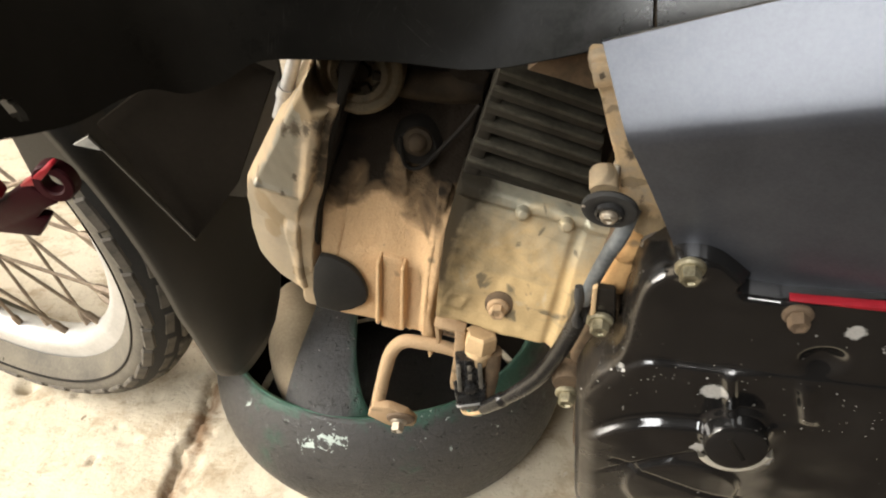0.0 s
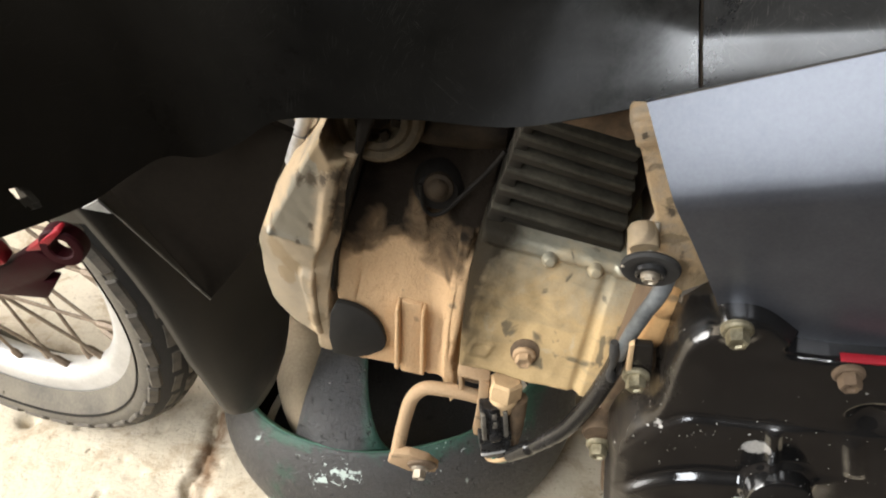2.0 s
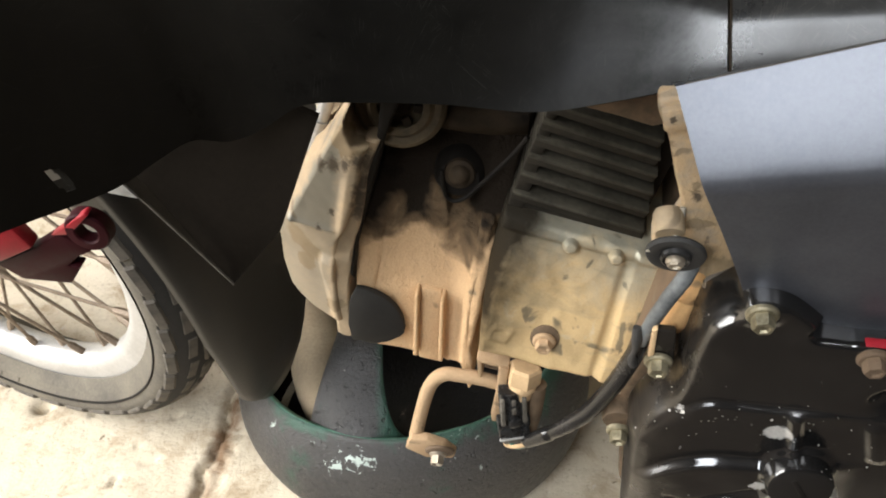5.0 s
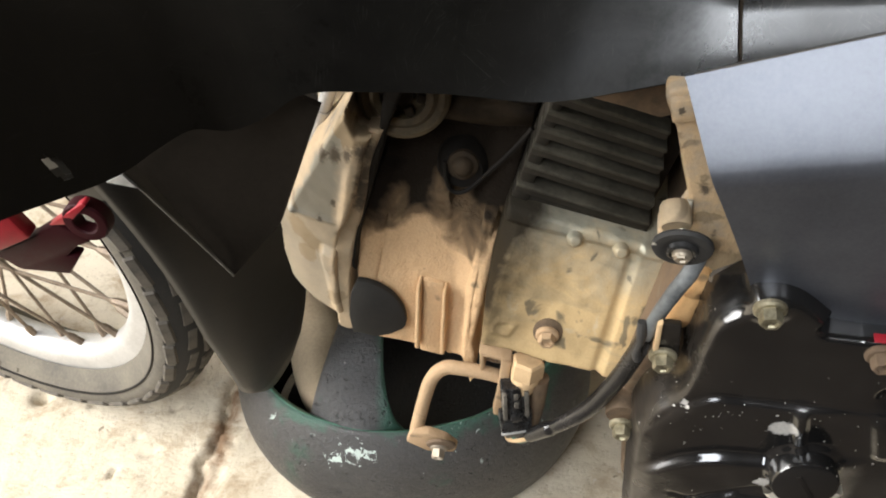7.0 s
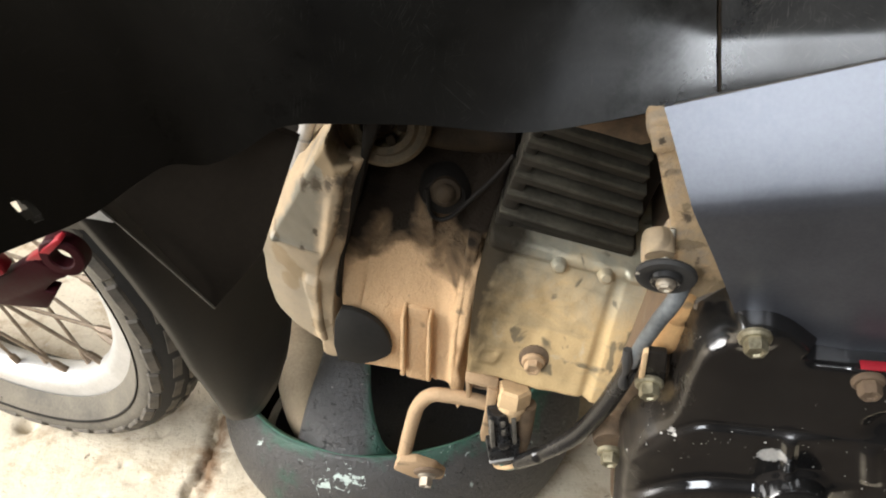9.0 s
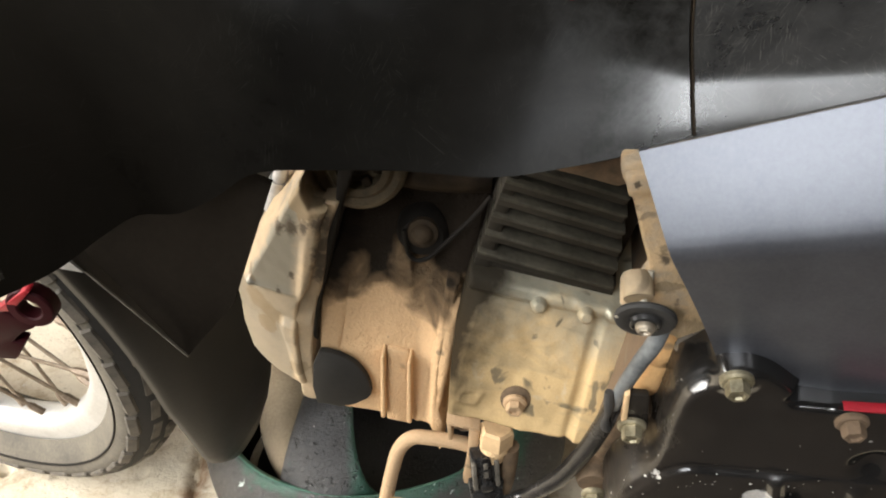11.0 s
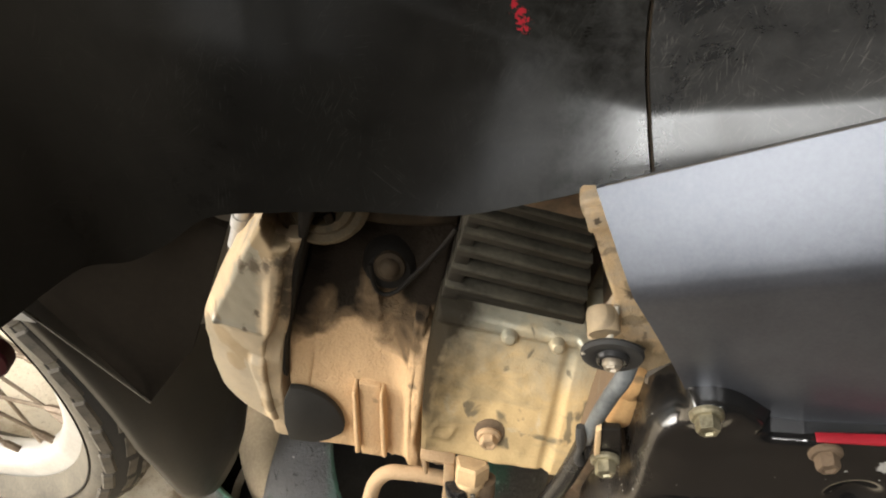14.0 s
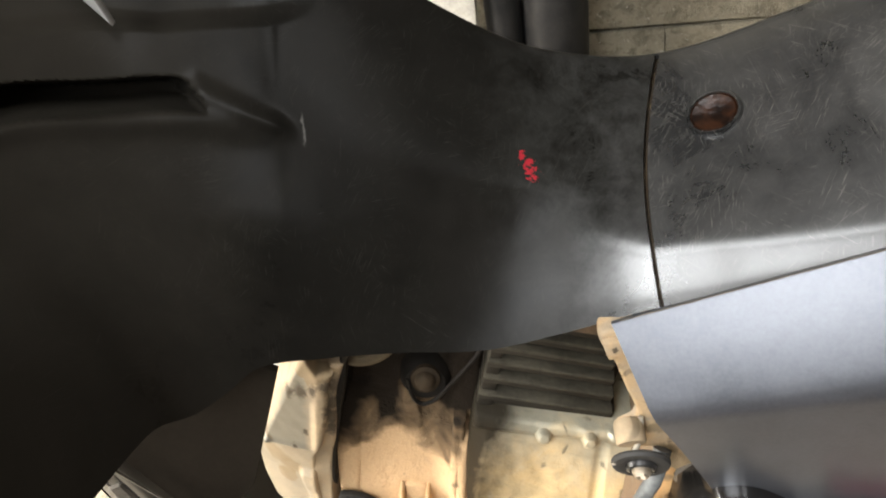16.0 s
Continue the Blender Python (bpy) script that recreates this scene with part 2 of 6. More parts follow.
def gloss_black():
    m, t, p = mat("chipped_gloss_black_paint")
    co = coords(t)
    s = node(t, "SeparateXYZ", [(0, co)])
    # stone chips: many small ones on the band that the road throws at, few elsewhere
    band = ramp(t, mathn(t, "MULTIPLY", mathn(t, "ABSOLUTE", mathn(t, "SUBTRACT", s.outputs[2], 0.383)), 10.0), [(0.10, (1.0,)), (0.24, (0.0,))])
    chips = None
    for scale, r, cover in ((170.0, 0.075, 0.69), (380.0, 0.10, 0.70)):
        v = node(t, "TexVoronoi", [("Vector", co)], Scale=scale, Randomness=1.0)
        wob = mathn(t, "ADD", v.outputs["Distance"], mathn(t, "MULTIPLY", mathn(t, "SUBTRACT", noise_tex(t, 700, 3, 0.7, 0, co), 0.5), 0.30))
        dot = ramp(t, wob, [(r, (1.0,)), (r + 0.03, (0.0,))])
        c = node(t, "SeparateXYZ", [(0, v.outputs["Color"])])
        pick = ramp(t, mathn(t, "ADD", c.outputs[0], mathn(t, "MULTIPLY", band, 0.30)), [(cover + 0.28, (0.0,)), (cover + 0.30, (1.0,))])
        dot = mathn(t, "MULTIPLY", dot, pick)
        chips = dot if chips is None else mathn(t, "MAXIMUM", chips, dot)
    # larger knocks in the paint
    for spot, size in (((0.1450, -0.050, 0.3850), 0.64), ((0.1030, -0.046, 0.3905), 0.20), ((0.1455, -0.052, 0.3440), 0.40), ((0.180, -0.050, 0.3320), 0.42), ((0.170, -0.050, 0.336), 0.25), ((0.190, -0.048, 0.435), 0.55), ((0.205, -0.048, 0.428), 0.4)):
        far = node(t, "VectorMath", [(0, co)])
        far.operation = "DISTANCE"
        far.inputs[1].default_value = spot
        ragged = mathn(t, "ADD", far.outputs["Value"], mathn(t, "MULTIPLY", mathn(t, "SUBTRACT", noise_tex(t, 300, 5, 0.75, 0.4, co), 0.5), 0.0075))
        chips = mathn(t, "MAXIMUM", chips, ramp(t, mathn(t, "MULTIPLY", ragged, 100.0), [(size * 0.82, (1.0,)), (size, (0.0,))]))
    film = ramp(t, noise_tex(t, 26, 6, 0.7, 0.3, co), [(0.42, (0.0,)), (0.75, (1.0,))])
    # dry road dust towards the front edge
    dusty = ramp(t, mathn(t, "ADD", mathn(t, "ADD", mathn(t, "MULTIPLY", s.outputs[0], -5.0), 1.0), mathn(t, "MULTIPLY", film, 0.08)), [(0.42, (0.0,)), (0.56, (0.50,))])
    col = mixc(t, mathn(t, "MULTIPLY", film, 0.35), (0.0065, 0.0063, 0.0062), (0.028, 0.0255, 0.0230))
    col = mixc(t, mathn(t, "MULTIPLY", dusty, noise_tex(t, 240, 4, 0.7, 0, co)), col, (0.06, 0.046, 0.032))
    col = mixc(t, chips, col, mixc(t, noise_tex(t, 800, 2, 0.5, 0, co), (0.30, 0.28, 0.25), (0.56, 0.54, 0.50)))
    t.links.new(col, p.inputs["Base Color"])
    t.links.new(mathn(t, "ADD", mathn(t, "ADD", 0.10, mathn(t, "MULTIPLY", film, 0.15)), mathn(t, "ADD", mathn(t, "MULTIPLY", chips, 0.4), mathn(t, "MULTIPLY", dusty, 0.35))), p.inputs["Roughness"])
    t.links.new(mathn(t, "MULTIPLY", mathn(t, "SUBTRACT", 1.0, mathn(t, "MULTIPLY", dusty, 1.4)), 1.0, True), p.inputs["Specular IOR Level"])
    bump(t, p, mathn(t, "ADD", noise_tex(t, 60, 3, 0.5, 0, co), mathn(t, "MULTIPLY", chips, -0.6)), 0.10, 0.001)
    return m


def concrete(name, base, worn, dark, scale=1.0, crack_and_shade=False, relief_depth=0.004):
    m, t, p = mat(name)
    co = coords(t)
    a, b, c = noise_tex(t, 4 * scale, 6, 0.65, 0.5, co), noise_tex(t, 26 * scale, 6, 0.72, 0.4, co), noise_tex(t, 190 * scale, 4, 0.7, 0, co)
    col = mixc(t, ramp(t, a, [(0.38, (0.0,)), (0.62, (1.0,))]), base, worn)
    col = mixc(t, ramp(t, b, [(0.50, (0.0,)), (0.68, (0.85,))]), col, dark)
    col = mixc(t, ramp(t, noise_tex(t, 9 * scale, 5, 0.7, 0.8, co), [(0.58, (0.0,)), (0.70, (0.6,))]), col, tuple(v * 0.9 for v in dark))
    col = mixc(t, ramp(t, noise_tex(t, 55 * scale, 5, 0.75, 0.6, co), [(0.62, (0.0,)), (0.68, (0.65,))]), col, (0.62, 0.57, 0.48))
    col = mixc(t, ramp(t, c, [(0.28, (0.6,)), (0.42, (0.0,))]), col, tuple(v * 0.6 for v in dark))
    pits = ramp(t, noise_tex(t, 75 * scale, 3, 0.55, 0.2, co), [(0.24, (1.0,)), (0.30, (0.0,))])
    col = mixc(t, pits, col, tuple(v * 0.45 for v in dark))
    if crack_and_shade:
        s = node(t, "SeparateXYZ", [(0, co)])
        # brown stain along the crack
        run = mathn(t, "ADD", s.outputs[0], mathn(t, "ADD", mathn(t, "MULTIPLY", s.outputs[1], -0.125), 0.308))
        run = mathn(t, "ADD", run, mathn(t, "MULTIPLY", mathn(t, "SUBTRACT", noise_tex(t, 40, 5, 0.65, 0.3, co), 0.5), 0.035))
        band = ramp(t, mathn(t, "MULTIPLY", mathn(t, "ABSOLUTE", run), 10.0), [(0.02, (1.0,)), (0.16, (0.0,))])
        col = mixc(t, mathn(t, "MULTIPLY", band, ramp(t, b, [(0.35, (0.35,)), (0.55, (1.0,))])), col, (0.22, 0.135, 0.075))
        # front part painted dark brown in place of shade, to dim reflections
        d = mathn(t, "ADD", s.outputs[1], mathn(t, "MULTIPLY", mathn(t, "SUBTRACT", a, 0.5), 0.25))
        col = mixc(t, ramp(t, mathn(t, "ADD", d, 0.24), [(0.40, (1.0,)), (0.46, (0.0,))]), col, mixc(t, b, (0.035, 0.026, 0.018), (0.085, 0.062, 0.042)))
    t.links.new(col, p.inputs["Base Color"])
    p.inputs["Roughness"].default_value = 0.9
    h = mathn(t, "SUBTRACT", mathn(t, "ADD", b, mathn(t, "MULTIPLY", c, 0.6)), mathn(t, "MULTIPLY", pits, 0.8))
    bump(t, p, h, 0.45 if relief_depth < 0.005 else 0.9, relief_depth)
    return m


def plain(name, col, rough=0.5, metal=0.0, scale=60.0, vary=0.25, bump_s=0.1):
    return speckled(name, tuple(v * (1 - vary) for v in col), tuple(min(1, v * (1 + vary)) for v in col), scale, (rough, min(1, rough + 0.2)), metal, bump_s)


M_BLACK = plastic_black("scuffed_black_plastic", (0.0066, 0.0060, 0.0051), (0.020, 0.0178, 0.0145), 0.26, 0.06, 0.27, 0.12, True)
M_WORN = plastic_black("scratched_black_plastic", (0.013, 0.0128, 0.0125), (0.062, 0.059, 0.054), 0.85, 0.30, 0.26, 0.60, more=0.03)
M_MATT = speckled("matt_black_plastic", (0.006, 0.0048, 0.0036), (0.013, 0.0105, 0.008), 12, (0.6, 0.8))
M_MATT.node_tree.nodes["Principled BSDF"].inputs["Specular IOR Level"].default_value = 0.0
M_GUARD = speckled("dusty_black_mudguard_plastic", (0.0088, 0.0078, 0.0062), (0.022, 0.0190, 0.0148), 10, (0.40, 0.6))
M_GUARD.node_tree.nodes["Principled BSDF"].inputs["Specular IOR Level"].default_value = 0.35
M_PANEL = speckled("metallic_grey_paint", (0.090, 0.094, 0.107), (0.140, 0.145, 0.161), 25, (0.33, 0.44), 0.68, 0.06, 0.0004, 700)
M_RED = plain("red_paint", (0.30, 0.010, 0.018), 0.3)
M_DKRED = plain("dark_red_plastic", (0.028, 0.0035, 0.005), 0.45)
M_DKRED.node_tree.nodes["Principled BSDF"].inputs["Specular IOR Level"].default_value = 0.12
def cover_zones(t, co):
    """Dust and painted light on the head cover: along the front bevel and beside the joint, thinner on the lower face.
    """
    s = node(t, "SeparateXYZ", [(0, co)])
    wob = mathn(t, "MULTIPLY", mathn(t, "SUBTRACT", noise_tex(t, 70, 4, 0.6, 0.3, co), 0.5), 0.012)
    x = mathn(t, "ADD", s.outputs[0], wob)
    rear = ramp(t, mathn(t, "MULTIPLY", mathn(t, "ADD", x, 0.022), 100.0), [(0.0, (0.0,)), (0.55, (0.9,))])
    front = ramp(t, mathn(t, "MULTIPLY", mathn(t, "SUBTRACT", mathn(t, "MULTIPLY", s.outputs[2], 0.32), mathn(t, "ADD", x, 0.0425)), 100.0), [(0.0, (0.0,)), (0.3, (1.0,))])
    low = ramp(t, mathn(t, "MULTIPLY", mathn(t, "SUBTRACT", mathn(t, "MULTIPLY", x, 0.3), mathn(t, "SUBTRACT", s.outputs[2], 0.009)), 100.0), [(0.0, (0.08,)), (0.25, (0.5,))])
    return mathn(t, "MAXIMUM", mathn(t, "MAXIMUM", rear, front), low)


# the two brown spots near its top put the leg shield's shadow into colour
M_ALU = dusty_metal("dusty_aluminium", (0.205, 0.196, 0.160), (0.46, 0.335, 0.200), 0.30, metal=0.6, zones=cover_zones, fine_bump=0.12, stains_and_shade=(((-0.0385, 0.030, -0.0170), 0.95), ((-0.0300, 0.026, -0.0240), 0.80), ((-0.0340, 0.028, -0.0330), 0.70), ((-0.016, 0.024, 0.064), 1.25), ((-0.020, 0.026, 0.078), 1.3), ((-0.0135, 0.022, -0.058), 0.6)), smears=(((-0.0085, 0.026, 0.036), 0.40), ((-0.0080, 0.026, 0.026), 0.42), ((-0.0078, 0.026, 0.0165), 0.36), ((-0.0070, 0.026, 0.0500), 0.45), ((-0.0285, 0.025, 0.0425), 0.26), ((-0.0228, 0.025, 0.047), 0.36), ((-0.0165, 0.025, 0.0495), 0.26), ((-0.0108, 0.025, 0.054), 0.36), ((-0.0265, 0.023, 0.0), 0.18), ((-0.0205, 0.023, 0.016), 0.14)))


def stained_block():
    """Cast aluminium, bare olive-grey towards the top, tan dust below, oil blots, shadow and stain painted at the
    joint.
    """
    m, t, p = mat("dusty_cylinder_aluminium")
    co = coords(t)
    s = node(t, "SeparateXYZ", [(0, co)])
    a, b, c = noise_tex(t, 34, 6, 0.7, 0.4, co), noise_tex(t, 120, 4, 0.65, 0.3, co), noise_tex(t, 800, 3, 0.6, 0, co)
    f = mathn(t, "ADD", mathn(t, "MULTIPLY", s.outputs[2], -14.0), mathn(t, "ADD", mathn(t, "MULTIPLY", a, 0.9), mathn(t, "MULTIPLY", b, 0.25)))
    dust = ramp(t, f, [(0.02, (0.0,)), (0.50, (1.0,))])
    col = mixc(t, dust, mixc(t, b, (0.30, 0.282, 0.212), (0.49, 0.458, 0.355)), mixc(t, c, (0.49, 0.335, 0.160), (0.62, 0.445, 0.225)))
    pale = ramp(t, noise_tex(t, 70, 4, 0.7, 0.6, co), [(0.60, (0.0,)), (0.70, (0.6,))])
    col = mixc(t, pale, col, (0.56, 0.47, 0.32))
    mp = node(t, "Mapping", [("Vector", co)])
    mp.inputs["Scale"].default_value = (22.0, 22.0, 95.0)
    mp.inputs["Rotation"].default_value = (0.0, -0.12, 0.0)
    streak = ramp(t, noise_tex(t, 1.0, 5, 0.65, 0.7, mp.outputs[0]), [(0.52, (0.0,)), (0.72, (0.42,))])
    col = mixc(t, streak, col, (0.21, 0.19, 0.125))
    blots = ramp(t, noise_tex(t, 62, 3, 0.5, 0.8, co), [(0.63, (0.0,)), (0.68, (0.75,))])
    col = mixc(t, blots, col, (0.10, 0.088, 0.062))
    # shadow beside the joint rib, with some stain, put into the colour
    joint_reach = mathn(t, "ADD", s.outputs[0], mathn(t, "MULTIPLY", mathn(t, "SUBTRACT", noise_tex(t, 50, 4, 0.6, 0.4, co), 0.5), 0.022))
    joint_reach = mathn(t, "ADD", joint_reach, mathn(t, "MULTIPLY", s.outputs[2], -0.15))
    joint_shade = ramp(t, mathn(t, "MULTIPLY", joint_reach, 10.0), [(0.66, (0.97,)), (0.80, (0.45,)), (1.02, (0.0,))])
    col = mixc(t, joint_shade, col, (0.013, 0.010, 0.007))
    unshaded = mathn(t, "SUBTRACT", 1.0, joint_shade)
    t.links.new(col, p.inputs["Base Color"])
    t.links.new(ramp(t, dust, [(0.0, (0.36,)), (1.0, (0.72,))]), p.inputs["Roughness"])
    t.links.new(mathn(t, "MULTIPLY", mathn(t, "MULTIPLY", mathn(t, "SUBTRACT", 1.0, dust), unshaded), 0.5), p.inputs["Metallic"])
    t.links.new(mathn(t, "MULTIPLY", unshaded, 0.3), p.inputs["Specular IOR Level"])
    bump(t, p, mathn(t, "ADD", mathn(t, "MULTIPLY", a, 1.5), c), 0.3, 0.0010)
    return m


M_BLOCK = stained_block()
M_HEAD = dusty_metal("dust_caked_head", (0.40, 0.30, 0.19), (0.57, 0.375, 0.205), 1.0, oil=0.008, fine_bump=0.9)
# two tones of fin: shade between them and lit edges put into colour
M_FIN = speckled("grimy_shaded_fins", (0.014, 0.012, 0.009), (0.040, 0.034, 0.025), 30, (0.55, 0.85), 0.2, 0.25)
M_FINEDGE = speckled("dusty_lit_fin_edges", (0.022, 0.0195, 0.0145), (0.070, 0.062, 0.045), 60, (0.55, 0.85), 0.2, 0.35)
M_DIRT = dusty_metal("dirty_frame_steel", (0.30, 0.29, 0.26), (0.50, 0.345, 0.19), 0.55, fine_bump=0.6, metal=0.1, stains_and_shade=(((0.110, -0.018, 0.452), 1.1), ((0.098, -0.018, 0.460), 0.7), ((0.092, -0.018, 0.497), 0.32), ((0.080, -0.018, 0.5165), 0.25), ((0.0975, -0.018, 0.478), 0.4)), smears=(((0.0775, -0.02, 0.519), 0.16), ((0.0815, -0.02, 0.510), 0.13), ((0.0935, -0.02, 0.492), 0.2), ((0.101, -0.02, 0.470), 0.15), ((0.0790, -0.02, 0.5290), 0.1)))
M_GRIME = dusty_metal("oily_brown_grime", (0.05, 0.04, 0.03), (0.15, 0.10, 0.06), 0.5)
M_RUST = dusty_metal("dust_coated_lever", (0.24, 0.17, 0.11), (0.40, 0.27, 0.155), 0.85, fine_bump=0.5)
M_BROWN = dusty_metal("rust_brown_bolt", (0.085, 0.062, 0.042), (0.13, 0.085, 0.05), 0.7, fine_bump=0.5)
# near-black for grime and rubber; also stands in for shade inside recesses
M_NEARBLACK = speckled("black_grime_and_recess_shade", (0.003, 0.0025, 0.002), (0.012, 0.009, 0.006), 45, (0.6, 0.9), 0, 0.3)
M_NEARBLACK.node_tree.nodes["Principled BSDF"].inputs["Specular IOR Level"].default_value = 0.2
M_CAPDUST = dusty_metal("dusty_olive_cap", (0.030, 0.023, 0.014), (0.120, 0.086, 0.045), 0.55, fine_bump=0.6)
M_CAP = dusty_metal("grimy_cap", (0.010, 0.007, 0.005), (0.040, 0.027, 0.015), 0.42)
for m_, v_ in ((M_HEAD, 0.15), (M_FIN, 0.2), (M_FINEDGE, 0.2), (M_CAP, 0.2), (M_GRIME, 0.25), (M_RUST, 0.25)):
    m_.node_tree.nodes["Principled BSDF"].inputs["Specular IOR Level"].default_value = v_
M_GLOSS = gloss_black()
M_RUBBER = speckled("dusty_rubber", (0.012, 0.0115, 0.011), (0.045, 0.041, 0.036), 30, (0.6, 0.85))
M_TYRE = speckled("dusty_tyre_rubber", (0.045, 0.040, 0.033), (0.15, 0.130, 0.098), 14, (0.75, 0.95), 0, 0.3)
M_GROOVE = speckled("groove_rubber", (0.008, 0.007, 0.006), (0.022, 0.019, 0.015), 40, (0.8, 0.95), 0, 0.3)
M_TREAD = speckled("tread_rubber", (0.045, 0.040, 0.033), (0.13, 0.11, 0.085), 40, (0.75, 0.95), 0, 0.3)
M_CHROME = speckled("dull_chrome", (0.36, 0.35, 0.33), (0.58, 0.565, 0.54), 20, (0.35, 0.55), 0.5, 0.05)
M_SPOKE = speckled("rusty_spoke_steel", (0.14, 0.10, 0.07), (0.34, 0.27, 0.2), 60, (0.45, 0.7), 0.6, 0.15)
M_ZINC = speckled("zinc_plated_steel", (0.11, 0.092, 0.052), (0.38, 0.335, 0.225), 150, (0.3, 0.5), 0.6, 0.1)
M_STEEL = speckled("worn_steel", (0.22, 0.18, 0.13), (0.42, 0.36, 0.28), 150, (0.35, 0.6), 0.7, 0.15)
M_GREYPLATE = speckled("dark_grey_gasket_plate", (0.013, 0.012, 0.0108), (0.022, 0.0205, 0.018), 30, (0.5, 0.65))
M_GREYPLATE.node_tree.nodes["Principled BSDF"].inputs["Specular IOR Level"].default_value = 0.2
M_BRASS = dusty_metal("dusty_brass", (0.36, 0.24, 0.115), (0.52, 0.355, 0.19), 0.7)
M_SLEEVE = speckled("blue_grey_dusty_sleeve", (0.045, 0.050, 0.052), (0.20, 0.205, 0.20), 55, (0.45, 0.7))
M_TUBE = speckled("black_pvc_tube", (0.006, 0.006, 0.006), (0.022, 0.020, 0.018), 40, (0.16, 0.32))
M_CONN = speckled("black_nylon", (0.006, 0.006, 0.006), (0.026, 0.025, 0.024), 180, (0.16, 0.4))
M_SHOULDER = dusty_metal("dusty_black_casting", (0.012, 0.011, 0.010), (0.085, 0.066, 0.046), 0.30, fine_bump=0.5, metal=0.0)
M_BARE = speckled("bare_cast_metal", (0.42, 0.38, 0.30), (0.6, 0.55, 0.45), 120, (0.5, 0.7), 0.3)
M_ORANGE = dusty_metal("orange_dusty_boss", (0.5, 0.28, 0.12), (0.62, 0.36, 0.15), 0.9)
M_AMBER, _t, _p = mat("amber_reflector_plastic")
_t.links.new(ramp(_t, noise_tex(_t, 110, 4, 0.6, 0.6), [(0.40, (0.006, 0.0032, 0.0022)), (0.66, (0.034, 0.0130, 0.0060))]), _p.inputs["Base Color"])
_p.inputs["Roughness"].default_value = 0.30
_p.inputs["Specular IOR Level"].default_value = 0.14
bump(_t, _p, noise_tex(_t, 300, 2), 0.4, 0.001)
M_FLOOR = concrete("worn_concrete", (0.55, 0.47, 0.345), (0.66, 0.58, 0.45), (0.36, 0.265, 0.165), crack_and_shade=True)
M_WALL = concrete("cream_painted_block", (0.21, 0.180, 0.126), (0.28, 0.248, 0.178), (0.10, 0.080, 0.050), 2.0, relief_depth=0.020)
M_MORTAR = concrete("mortar", (0.19, 0.165, 0.115), (0.25, 0.22, 0.155), (0.11, 0.09, 0.06), 2.0, relief_depth=0.020)
M_DUSTGREY = speckled("dusty_grey_plastic", (0.06, 0.052, 0.04), (0.16, 0.14, 0.11), 90, (0.7, 0.9))
M_BEIGE = speckled("beige_filler", (0.22, 0.165, 0.105), (0.33, 0.255, 0.165), 25, (0.85, 0.95))
M_CEIL = plain("dark_unseen_ceiling", (0.035, 0.029, 0.024), 0.85)
M_PIPE = speckled("black_pipe_plastic", (0.006, 0.006, 0.006), (0.016, 0.015, 0.014), 20, (0.35, 0.5), 0, 0.1)
M_PIPE.node_tree.nodes["Principled BSDF"].inputs["Specular IOR Level"].default_value = 0.12
M_SIDE = plain("dark_unseen_wall", (0.035, 0.029, 0.024), 0.85)
M_BOARD = plain("weathered_grey_board", (0.34, 0.32, 0.28), 0.8)


